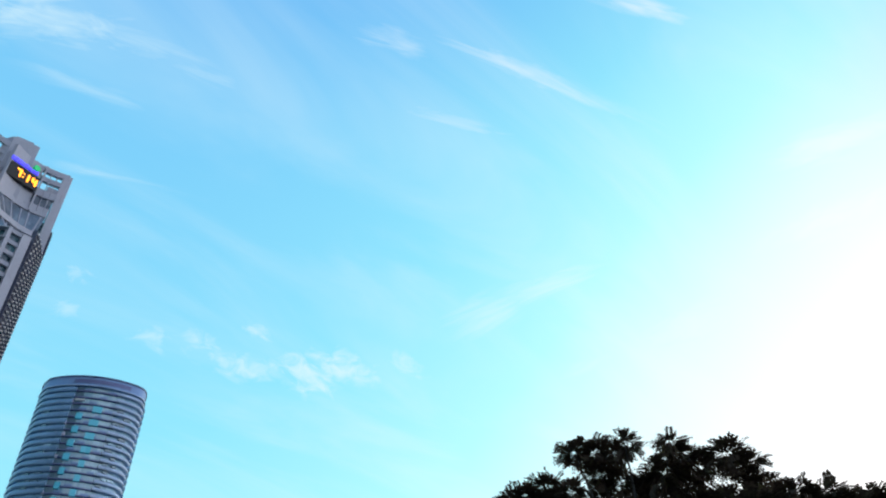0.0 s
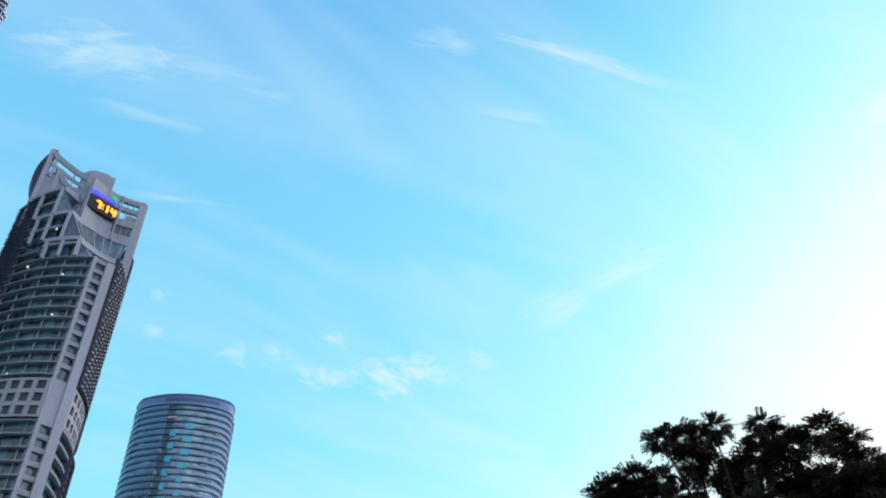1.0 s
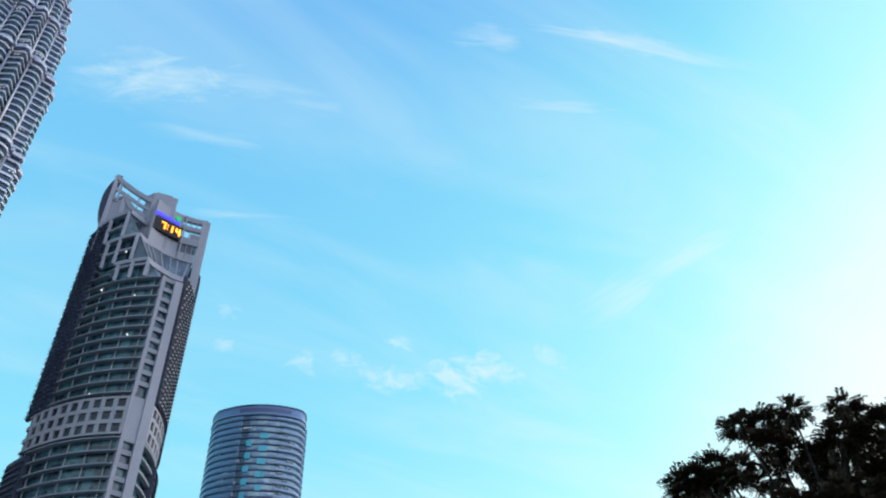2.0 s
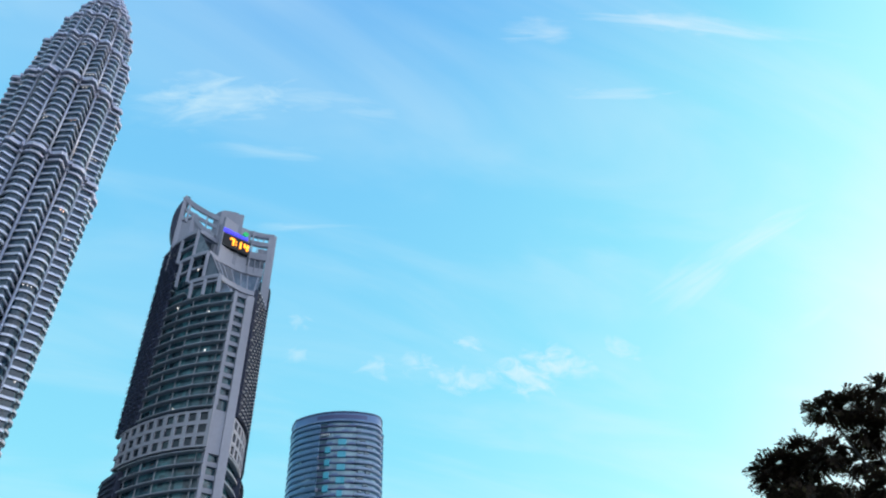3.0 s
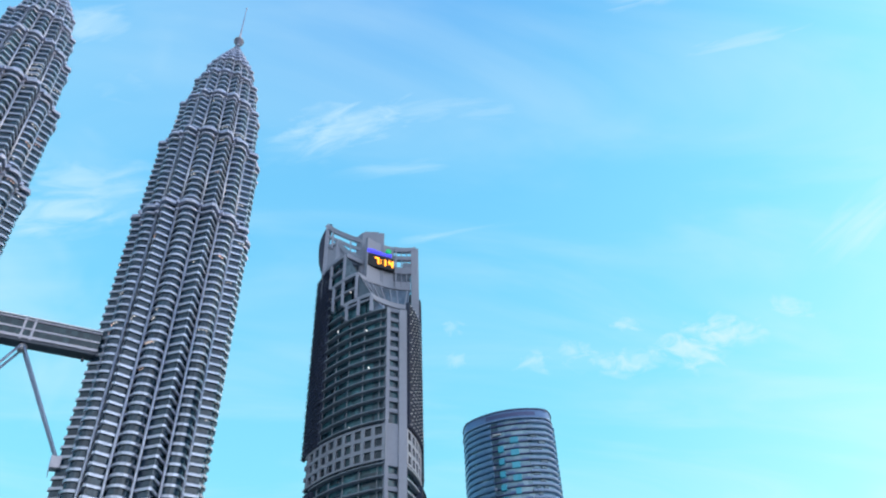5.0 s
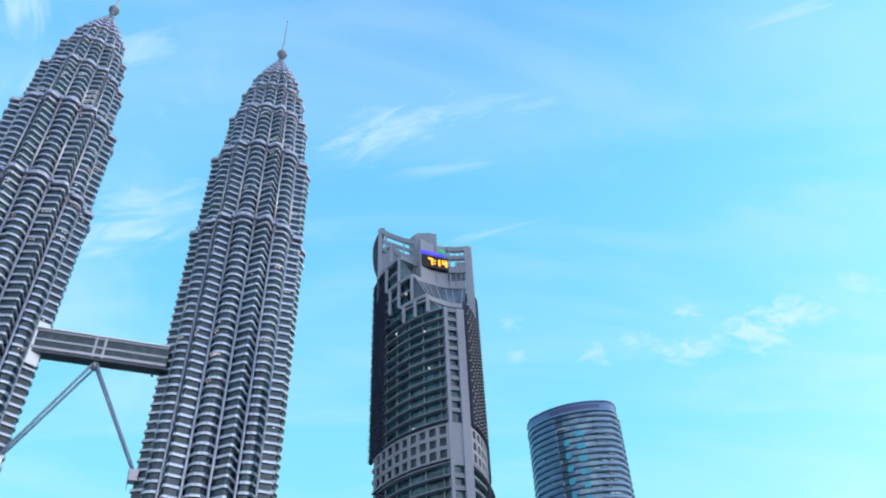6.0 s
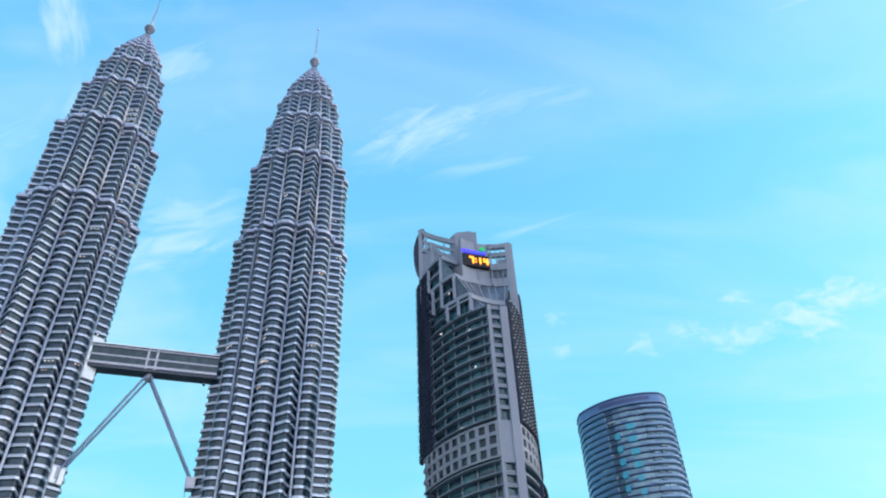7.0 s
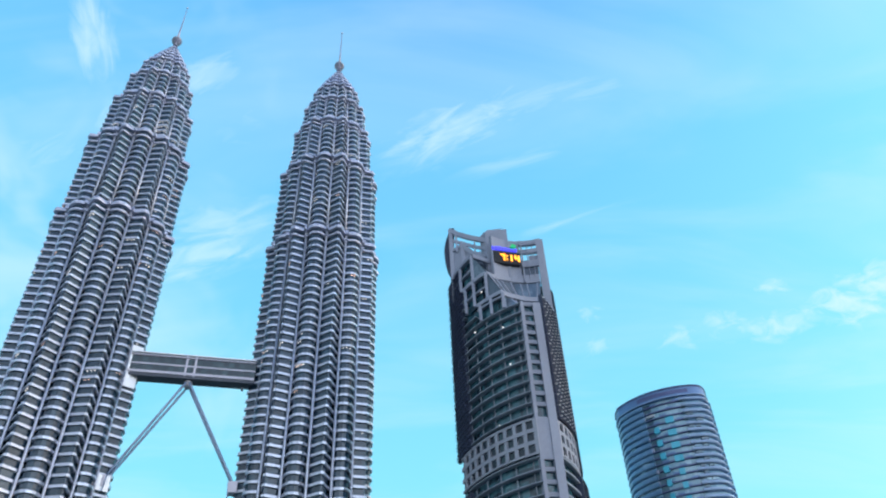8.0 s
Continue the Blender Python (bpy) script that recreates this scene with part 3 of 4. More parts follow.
def window_band(path, name, start, count_gap=4.15):
    """Three rows of square windows set deep into a pale wall."""
    rows = 3
    pitch = (BAND_TOP - BAND_LOW) / rows
    back = bmesh.new()
    sweep(back, path, box_section(-1.4, -0.25, BAND_LOW, BAND_TOP))
    office_part("band_glass", back, DARK_GLASS, "dark windows of the band")
    for i in range(rows + 1):
        bm = bmesh.new()
        z0 = BAND_LOW + pitch * i - (0.0 if i == 0 else 0.68)
        z1 = BAND_LOW + pitch * i + (0.68 if i < rows else 0.1)
        sweep(bm, path, box_section(-0.26, 0.42, z0, z1))
        office_part("band_rail", bm, BAND_WHITE, "pale horizontal band")
    for p, d in along(path[::-1], count_gap, start) if name == "left" else along(path, count_gap, start):
        d = -d if name == "left" else d
        n = Vector((d.y, -d.x))
        a = p - n * 0.24
        for i in range(rows):
            bm = bmesh.new()
            z0, z1 = BAND_LOW + pitch * i + 0.67, BAND_LOW + pitch * (i + 1) - 0.67
            prism(bm, [tuple(a - d * 0.7), tuple(a - d * 0.7 + n * 0.64), tuple(a + d * 0.7 + n * 0.64), tuple(a + d * 0.7)], z0, z1)
            office_part("band_pier", bm, BAND_WHITE)


window_band(LEFT[3:], "left", 0.7, 4.05)
window_band(RIGHT[:11], "right", 0.8, 3.6)

# storeys that run on below the rising steps
for reach, high in ((14.4, 181.0), (9.2, 194.0)):
    path = [p for p in LEFT if p[0] < reach]
    bm = bmesh.new()
    sweep(bm, path, box_section(-3.4, -1.6, TOP - 0.6, high))
    office_part("glass_wall", bm, TEAL_GLASS, "teal glass curtain wall behind the slab edges")
    z = TOP - 0.8 + FLOOR_H
    while z < high - 1.0:
        bm = bmesh.new()
        sweep(bm, path, [(-1.9, 0), (0.2, 0.02), (0.3, 0.2), (0.2, 0.46), (-1.9, 0.48)], False, z)
        office_part("slab_edge", bm, SLAB_EDGE, "grey slab edge")
        z += FLOOR_H

# the corner pier with its strip of small windows
dirp = (Vector(PIER[1]) - Vector(PIER[0])).normalized()
nrm = Vector((dirp.y, -dirp.x))


def pier_block(x0, x1, o0, o1, z0, z1, name, mat, label=""):
    a = Vector(PIER[0])
    bm = bmesh.new()
    prism(bm, [tuple(a + dirp * x0 + nrm * o0), tuple(a + dirp * x0 + nrm * o1), tuple(a + dirp * x1 + nrm * o1), tuple(a + dirp * x1 + nrm * o0)], z0, z1)
    return office_part(name, bm, mat, label)


PW = (Vector(PIER[1]) - Vector(PIER[0])).length
pier_block(1.0, 2.1, -2.0, 0.8, 0.0, TOP, "pier", CONCRETE, "pale grey corner pier")
pier_block(6.0, PW + 0.2, -2.5, 0.7, 0.0, TOP, "pier", CONCRETE, "pale grey corner pier")
pier_block(2.1, 6.0, -3.0, -1.6, 0.0, TOP, "pier_glass", DARK_GLASS, "dark windows of the corner strip")
pier_block(2.1, 6.0, -1.6, 0.2, BAND_LOW - 1.6, BAND_TOP + 0.8, "pier_wall", CONCRETE, "blank wall of the corner strip")
z = TOP
for i in range(12):
    pier_block(2.1, 6.0, -1.6, 0.1, z - 1.55, z, "spandrel", CONCRETE_DIM)
    pier_block(2.1, 2.6, -1.6, 0.1, z - FLOOR_H, z - 1.55, "reveal", CONCRETE_DIM)
    z -= FLOOR_H
    if z < BAND_TOP + 3:
        break
z = BAND_LOW - 1.6 - 2.6
while z > 4:
    pier_block(2.1, 6.0, -1.6, 0.1, z - 1.55, z, "spandrel", CONCRETE_DIM)
    pier_block(2.1, 2.6, -1.6, 0.1, z, z + FLOOR_H - 1.56, "reveal", CONCRETE_DIM)
    z -= FLOOR_H


def louvres(path, z0, z1, grow, name, step=2.095, dots=0.0):
    """A dark screen of horizontal blades in front of the wall."""
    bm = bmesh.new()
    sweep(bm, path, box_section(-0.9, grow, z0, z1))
    office_part("screen", bm, LOUVRE_BACK, "screen wall with the blades' shade in its colour")
    z = z0 + 0.4
    while z < z1 - 0.3:
        bm = bmesh.new()
        sweep(bm, path, [(grow - 0.1, 0.5), (grow + 0.55, 0.0), (grow + 0.6, 0.16), (grow - 0.1, 0.75)], False, z)
        office_part("louvre", bm, LOUVRE)
        z += step
    # added small boxes stand for the highlights on the blades
    if dots:
        bm = bmesh.new()
        row = 0
        z = z0 + 1.3
        while z < z1 - 1:
            for p, d in along(path, dots, 0.9 + (row % 2) * dots / 2):
                n = Vector((d.y, -d.x))
                c = p + n * (grow + 0.02)
                prism(bm, [tuple(c - d * 0.24), tuple(c - d * 0.24 + n * 0.66), tuple(c + d * 0.24 + n * 0.66), tuple(c + d * 0.24)], z, z + 0.26)
            z += step
            row += 1
        tagged(office_part("bracket", bm, BLADE_GLINT if name == "right" else LOUVRE, "small boxes for the glints on the blades"), kind="stuff")


END = [p for p in LEFT if p[0] < 8.2]
louvres(END, 125.0, 206.0, 0.3, "left", 2.095, 2.6)
louvres(END[:-1], 0.0, 109.3, 1.0, "left")
louvres(RIGHT[1:], 125.6, 178.5, 0.6, "right", 2.095, 2.5)
louvres(RIGHT[8:], 178.5, 190.0, 0.6, "right")
louvres(RIGHT[10:], 114.8, 125.6, 0.6, "right")
louvres(RIGHT[6:], 0.0, 108.8, 1.5, "right")
for z in levels[12:]:
    bm = bmesh.new()
    sweep(bm, RIGHT[:9], [(-1.0, 0), (0.5, 0.05), (0.6, 0.4), (0.5, 0.8), (-1.0, 0.85)], False, z)
    office_part("slab_edge", bm, SLAB_EDGE, "grey slab edge")

# ---- its crown: three steps rising round the curve, each with a wing that sweeps back ----
WING_1 = arc3((24.7, 237.5), (30.6, 242.9), (40.2, 245.4), 14)
WING_2 = arc3((19.1, 241.5), (28.6, 249.4), (42.0, 250.9), 18)
STEP_1 = [p for p in LEFT if 13.6 < p[0] < 24.9]
STEP_2 = [p for p in LEFT if 8.6 < p[0] < 19.4]
STEP_3 = [p for p in LEFT if 4.2 < p[0] < 14.2]
LEDGES = ((STEP_1, 181.6, TOP), (STEP_2, 194.7, 181.6), (STEP_3, 208.2, 194.7))
for path, z, low in LEDGES:
    bm = bmesh.new()
    sweep(bm, path, box_section(-1.4, 0.5, z - 1.6, z))
    office_part("step_beam", bm, CONCRETE, "pale grey ledge beam")
    mid = path[len(path) // 2]
    for p in (path[-1], mid, path[1]):
        bm = bmesh.new()
        box(bm, p[0] - 0.62, p[0] + 0.62, p[1] - 0.7, p[1] + 0.7, low - 0.2, z - 1.6)
        office_part("post", bm, CONCRETE, "pale grey post")
    bm = bmesh.new()
    sweep(bm, path, box_section(-2.4, -1.3, low, z - 1.0))
    office_part("step_glass", bm, TEAL_GLASS, "dark glass behind the ledge")
    bm = bmesh.new()
    sweep(bm, path, box_section(-1.2, 0.3, low + 5.2, low + 6.1))
    office_part("transom", bm, CONCRETE_DIM)
for path, z, arch in ((WING_1, 181.6, 1.3), (WING_2, 194.7, 2.4)):
    bm = bmesh.new()
    span = len(path) - 1
    sweep(bm, path, box_section(-1.2, 0.3, z - 2.1, z), False, [arch * min(1.0, 2.4 * i / span) * (1.0 - 0.25 * i / span) for i in range(span + 1)])
    office_part("wing_beam", bm, CONCRETE, "pale grey wing, curved inwards")


def raked(lower, z0, upper, z1, bars):
    """Sloping glass between two curved ledges, with slanting glazing bars."""
    bm = bmesh.new()
    n = 14
    rows = []
    for j in range(n + 1):
        f = j / n
        a = lower[round(f * (len(lower) - 1))]
        b = upper[round(f * (len(upper) - 1))]
        rows.append((bm.verts.new((*a, z0)), bm.verts.new((*b, z1)), bm.verts.new((b[0], b[1] + 0.5, z1)), bm.verts.new((a[0], a[1] + 0.5, z0))))
    for p, q in zip(rows, rows[1:]):
        for i in range(4):
            bm.faces.new((p[i], p[(i + 1) % 4], q[(i + 1) % 4], q[i]))
    bm.faces.new(rows[0][::-1])
    bm.faces.new(rows[-1])
    office_part("raked_glass", bm, RAKED_GLASS, "sloping dark glazing")
    for j in range(bars):
        f = (j + 0.5) / bars
        a = lower[round(f * (len(lower) - 1))]
        b = upper[round(f * (len(upper) - 1))]
        bm = bmesh.new()
        bar(bm, (a[0], a[1] - 0.1, z0), (b[0], b[1] - 0.1, z1), 0.55, 0.4)
        office_part("glazing_bar", bm, CONCRETE_DIM)


raked(offset(WING_1, -0.4), 181.4, offset(WING_2, -0.1), 194.4, 7)
TERRACE = [(25.5, 236.9), (29.7, 234.9), (38.2, 237.0), (40.0, 241.0)]
raked(TERRACE, 172.8, offset(WING_1, -0.4), 180.4, 6)

for corners in (((19.4, 241.7, 193.4), (19.4, 241.7, 181.2), (24.9, 237.8, 181.2)), ((13.9, 246.6, 206.8), (13.9, 246.6, 194.4), (19.4, 242.0, 194.4))):
    bm = bmesh.new()
    near = [bm.verts.new(v) for v in corners]
    far = [bm.verts.new(v.co + Vector((0.5, 0.7, 0))) for v in near]
    for j in range(3):
        bm.faces.new((near[j], near[(j + 1) % 3], far[(j + 1) % 3], far[j]))
    bm.faces.new(near)
    bm.faces.new(far[::-1])
    office_part("cheek", bm, RAKED_GLASS, "triangular pane beside the step")

# front wall under and beside the clock, and the open frames next to it
wall_front = [p for p in WING_2 if p[0] < 35.9]
bm = bmesh.new()
sweep(bm, wall_front[4:], box_section(-1.6, -0.2, 194.4, 217.5))
office_part("clock_wall", bm, CONCRETE, "plain pale grey wall behind the clock")
bm = bmesh.new()
sweep(bm, WING_2[-7:], box_section(-1.6, 0.0, 194.5, 198.8))
office_part("sill", bm, CONCRETE, "pale grey sill")
edge = [p for p in WING_2 if p[0] > 34.6] + [(44.3, 250.4)]
for z0, z1 in ((203.3, 206.6), (210.6, 212.7), (215.2, 217.6)):
    bm = bmesh.new()
    sweep(bm, edge, box_section(-1.4, 0.0, z0, z1))
    office_part("frame_beam", bm, CONCRETE, "pale grey beam")
for x, y, w, z0 in ((35.6, 250.9, 0.3, 194.6), (38.1, 251.4, 0.12, 196.0), (40.4, 251.5, 0.12, 196.0), (43.9, 251.2, 1.6, 172.0)):
    bm = bmesh.new()
    box(bm, x - w, x + w, y - 0.7, y + 0.7, z0, 217.0)
    office_part("frame_post", bm, CONCRETE, "pale grey post")
bm = bmesh.new()
sweep(bm, edge[:-1], box_section(-1.2, -0.8, 198.8, 203.4))
office_part("frame_glass", bm, RAKED_GLASS, "dark window")
bm = bmesh.new()
box(bm, 38.6, 43.0, 251.2, 252.2, 206.6, 209.0)
office_part("plant_screen", bm, CONCRETE_DIM, "grey screen in the frame")

# plant-room block
bm = bmesh.new()
prism(bm, [(20.6, 250.2), (30.2, 249.6), (30.2, 262.0), (18.4, 262.0), (18.2, 253.4)], 194.0, 223.6)
office_part("plant_block", bm, CONCRETE, "blank grey plant-room block")
bm = bmesh.new()
prism(bm, [(21.4, 251.0), (27.8, 250.6), (27.8, 260.0), (21.4, 260.0)], 223.6, 225.0)
office_part("plant_cap", bm, CONCRETE, "grey cap of the block")
for x, y, h in ((24.0, 253.0, 1.2), (29.0, 251.5, 0.9)):
    bm = bmesh.new()
    tube(bm, [(x, y, 223.5), (x, y, 225.0 + h)], [0.12, 0.08], 6)
    office_part("aerial", bm, STEEL_COLUMN)

# high wing to the far corner, its posts, and the sail behind
for spots, w, h in ((((4.7, 260.0, 234.4), (8.2, 258.4, 230.4), (11.8, 256.4, 226.9), (15.8, 253.8, 223.0), (20.6, 251.2, 219.2)), 1.6, 2.0),
                    (((10.2, 257.4, 222.6), (14.4, 254.4, 215.4), (19.8, 251.2, 209.6)), 1.4, 1.9),
                    (((4.7, 260.0, 228.4), (10.2, 257.4, 223.9), (15.2, 254.4, 219.0), (20.4, 251.2, 214.6)), 1.0, 1.3),
                    (((4.7, 260.0, 221.5), (10.2, 257.4, 223.0)), 1.0, 1.4)):
    for a, b in zip(spots, spots[1:]):
        bm = bmesh.new()
        d = (Vector(b) - Vector(a)).normalized() * 0.25
        bar(bm, Vector(a) - d, Vector(b) + d, w, h)
        office_part("high_beam", bm, CONCRETE, "pale grey curved beam")
for x, y, z0, z1, w in ((4.9, 260.0, 206.0, 234.4, 0.9), (10.2, 257.4, 204.0, 224.3, 0.9), (7.4, 258.8, 220.0, 231.0, 0.45), (15.6, 254.2, 206.0, 223.0, 0.28), (17.4, 252.8, 206.0, 214.0, 0.6)):
    bm = bmesh.new()
    box(bm, x - w, x + w, y - 0.8, y + 0.8, z0, z1)
    office_part("high_post", bm, CONCRETE, "pale grey post")
bm = bmesh.new()
bar(bm, (13.9, 246.6, 207.2), (21.6, 250.6, 206.4), 1.3, 2.0)
office_part("high_wing", bm, CONCRETE, "pale grey wing")
bm = bmesh.new()
prism(bm, [(13.0, 250.0), (21.0, 252.0), (21.0, 256.0), (12.0, 256.0)], 194.0, 208.0)
office_part("upper_glass", bm, RAKED_GLASS, "dark glazing below the wing")
bm = bmesh.new()
back = [bm.verts.new(v) for v in ((5.4, 259.8, 207.5), (19.8, 252.2, 207.5), (19.8, 252.2, 210.6), (14.2, 255.2, 215.6), (10.4, 257.2, 222.0), (5.4, 259.8, 220.5))]
fore = [bm.verts.new(v.co + Vector((0.5, 1.1, 0))) for v in back]
for j in range(6):
    bm.faces.new((back[j], back[(j + 1) % 6], fore[(j + 1) % 6], fore[j]))
bm.faces.new(back)
bm.faces.new(fore[::-1])
office_part("gable_wall", bm, CONCRETE, "grey wall behind the high beams")
bm = bmesh.new()
prism(bm, [(5.5, 259.5), (12.5, 253.0), (18.5, 253.5), (18.5, 262.0), (6.0, 266.0)], 194.0, 211.0)
office_part("upper_wall", bm, CONCRETE, "grey wall of the top storey")
bm = bmesh.new()
rows = []
for j in range(15):
    f = j / 14
    z = 236.6 + (211.0 - 236.6) * f
    chord = 5.8 - 1.8 * f
    outer = chord - 0.3 - 3.0 * math.sin(math.pi * f) ** 0.8
    rows.append([bm.verts.new((x, y, z)) for x, y in ((outer, 260.9), (chord + 0.9, 260.9), (chord + 0.9, 264.9), (outer, 264.9))])
for r, s in zip(rows, rows[1:]):
    for j in range(4):
        bm.faces.new((r[j], r[(j + 1) % 4], s[(j + 1) % 4], s[j]))
bm.faces.new(rows[0][::-1])
bm.faces.new(rows[-1])
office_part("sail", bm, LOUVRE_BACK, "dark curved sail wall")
bm = bmesh.new()
prism(bm, offset(LEFT[4:24], -3.0) + offset(WING_1, -2.5) + offset(RIGHT[4:], -1.2) + BACK, TOP - 0.4, 181.0)
office_part("top_storey", bm, DARK_GLASS, "dark recessed top storey")
bm = bmesh.new()
prism(bm, offset(LEFT[4:20], -3.2) + offset(WING_2, -2.6) + [(44.6, 262.0)] + BACK, 180.9, 194.2)
office_part("top_storey", bm, DARK_GLASS, "dark recessed top storey")
bm = bmesh.new()
bar(bm, (39.6, 243.0, 180.5), (43.6, 250.6, 174.0), 0.8, 1.2)
office_part("brace", bm, BAND_WHITE, "pale slanting brace")

# ---- the clock board and the sign above it ----
c0, c1 = ((OFFICE_SITE @ (Vector((x, y, 0)) - OFFICE)).to_2d() for x, y in ((23.0, 246.6), (34.6, 250.0)))
cd = (c1 - c0).normalized()
clock = thing("clock_board", "black LED board with orange digits on a grey tower", "clock", (c0.x, c0.y, 203.0), math.degrees(math.atan2(cd.y, cd.x)))
CW, CH = (c1 - c0).length, 6.2
bm = bmesh.new()
box(bm, 0, CW, -0.5, 1.2, 0, CH)
board = part("board", bm, LED_BLACK, clock, "black board")


def digit(strokes, x, wide, tall, z):
    """A seven-bar numeral; strokes name its bars."""
    bm = bmesh.new()
    t = 0.72
    bars = {"top": (0, wide, tall - t, tall), "mid": (0, wide, tall / 2 - t / 2, tall / 2 + t / 2), "low": (0, wide, 0, t),
            "ul": (0, t, tall / 2, tall), "ur": (wide - t, wide, tall / 2, tall), "ll": (0, t, 0, tall / 2), "lr": (wide - t, wide, 0, tall / 2)}
    for s in strokes:
        x0, x1, z0, z1 = bars[s]
        box(bm, x + x0, x + x1, -0.75, -0.5, z + z0, z + z1)
    return part("digit", bm, LED_ORANGE, board, "glowing orange digit")


digit(("top", "ur", "lr"), 3.0, 2.0, 3.3, 1.5)
digit(("ur", "lr"), 6.1, 2.0, 3.3, 1.4)
digit(("ul", "mid", "ur", "lr"), 9.1, 2.1, 3.3, 1.4)
for z in (1.9, 3.5):
    bm = bmesh.new()
    box(bm, 5.6, 6.1, -0.75, -0.5, z, z + 0.6)
    part("colon_dot", bm, LED_ORANGE, board, "glowing orange dot")

sign = thing("roof_sign", "blue lit sign strip with a green mark above the clock", "sign", (c0.x, c0.y, 209.5), math.degrees(math.atan2(cd.y, cd.x)))
rnd = random.Random(5)
x = -0.4
while x < CW - 1.0:
    w = rnd.uniform(0.7, 1.2)
    bm = bmesh.new()
    box(bm, x, x + w, -0.7, 0.4, 0.3, 1.8 + rnd.uniform(-0.3, 0.4))
    part("bar", bm, LED_BLUE, sign, "blue lit bar")
    x += w + 0.38
bm = bmesh.new()
tube(bm, [(9.2, -0.6, 3.4), (9.2, 0.5, 3.4)], [1.15, 1.15], 14)
part("mark", bm, LED_GREEN, sign, "round green mark")
bm = bmesh.new()
box(bm, -0.5, CW - 0.6, -0.1, 1.4, 0.1, 2.0)
part("backing", bm, CONCRETE_DIM, sign)

# small lamps on the facade
for p, z in ((LEFT[21], 176.0), (LEFT[24], 164.5), (LEFT[18], 186.0), (LEFT[20], 126.4), (LEFT[25], 148.0), (LEFT[14], 170.0)):
    lamp = bmesh.new()
    box(lamp, p[0] - 0.22, p[0] + 0.22, p[1] - 0.3, p[1] + 0.3, z, z + 0.3)
    office_part("lit_lamp", lamp, LAMP_WHITE, "small white lamp")

# ---- the oval apartment tower ----
FLATS = Vector((107.0, 331.0, 0.0))
flats = thing("apartment_tower", "blue-grey oval apartment tower with rounded balcony bands and cyan panes", "apartment tower")
flats.matrix_basis = pose(104.4, 316.0, -1.2, 0, 0, 4.2) @ Matrix.Diagonal((0.895, 0.89, 1, 1))
FRONT = [(85.8, 344.0), (84.6, 339.0)] + arc3((84.3, 333.6), (97.9, 316.4), (115.5, 310.1), 22) + [(118.3, 310.3), (120.6, 311.6), (122.5, 313.8), (124.2, 317.0), (126.2, 322.0), (128.2, 327.5), (129.6, 333.0), (129.4, 340.0)]


def rounded(path):
    """The plan path with its corners cut finer."""
    out = [path[0]]
    for a, b in zip(path, path[1:]):
        out += [(a[0] * 0.75 + b[0] * 0.25, a[1] * 0.75 + b[1] * 0.25), (a[0] * 0.25 + b[0] * 0.75, a[1] * 0.25 + b[1] * 0.75)]
    return out + [path[-1]]


FRONT = FRONT[:22] + rounded(rounded(FRONT[22:]))
REAR = [(124.0, 350.0), (108.0, 356.0), (92.0, 351.0)]
STOREY_H, CROWN_LOW, CROWN_TOP = 2.95, 169.9, 174.6


def flats_part(name, bm, mat, label="", smooth=False):
    ob = part(name, bm, mat, flats, label, smooth)
    ob.location = -FLATS
    return ob


bm = bmesh.new()
prism(bm, offset(FRONT, -0.9) + REAR, 0.0, CROWN_LOW)
flats_part("glass_wall", bm, BLUE_GLASS, "blue glass wall")
west = [p for p in FRONT if p[0] < 92.6]
middle = [p for p in FRONT if 91.4 < p[0] < 110.6 and p[1] < 330]
corner = next(i for i, p in enumerate(FRONT) if p[0] > 122.6)
east = FRONT[next(i for i, p in enumerate(FRONT) if p[0] > 107.5):corner + 1]
side = FRONT[corner + 2:]
z = 167.55
storey = 0
while z > 1.0:
    # east bands take the paler metal that carries their highlights
    for path, deep, tall, mat in ((west, 0.6, 1.95, BAND_BLUE), (east, 0.95, 1.5, BALCONY), (side, 1.5, 1.2, BAND_BLUE)):
        bm = bmesh.new()
        sweep(bm, path, [(-1.2, 0.0), (deep * 0.7, 0.0), (deep, tall * 0.25), (deep, tall * 0.6), (deep * 0.7, tall * 0.9), (-1.2, tall)], False, z)
        flats_part("balcony", bm, mat, "rounded metal balcony band")
    bm = bmesh.new()
    sweep(bm, middle, box_section(-1.2, 0.05, 0.0, 0.5), False, z)
    flats_part("floor_slab", bm, CROWN_DARK, "dark slab edge")
    for j, p in enumerate(middle[2:-1:2]):
        if (storey + j) % 3 == 0 and z > 60:
            d = (Vector(middle[2 * j + 3]) - Vector(p)).normalized()
            n = Vector((d.y, -d.x))
            bm = bmesh.new()
            a = Vector(p) - n * 0.5
            prism(bm, [tuple(a), tuple(a + n * 0.65), tuple(a + d * 3.2 + n * 0.65), tuple(a + d * 3.2)], z + 0.5, z + 1.2)
            flats_part("balustrade", bm, CROWN_BLUE, "short balustrade")
    z -= STOREY_H
    storey += 1


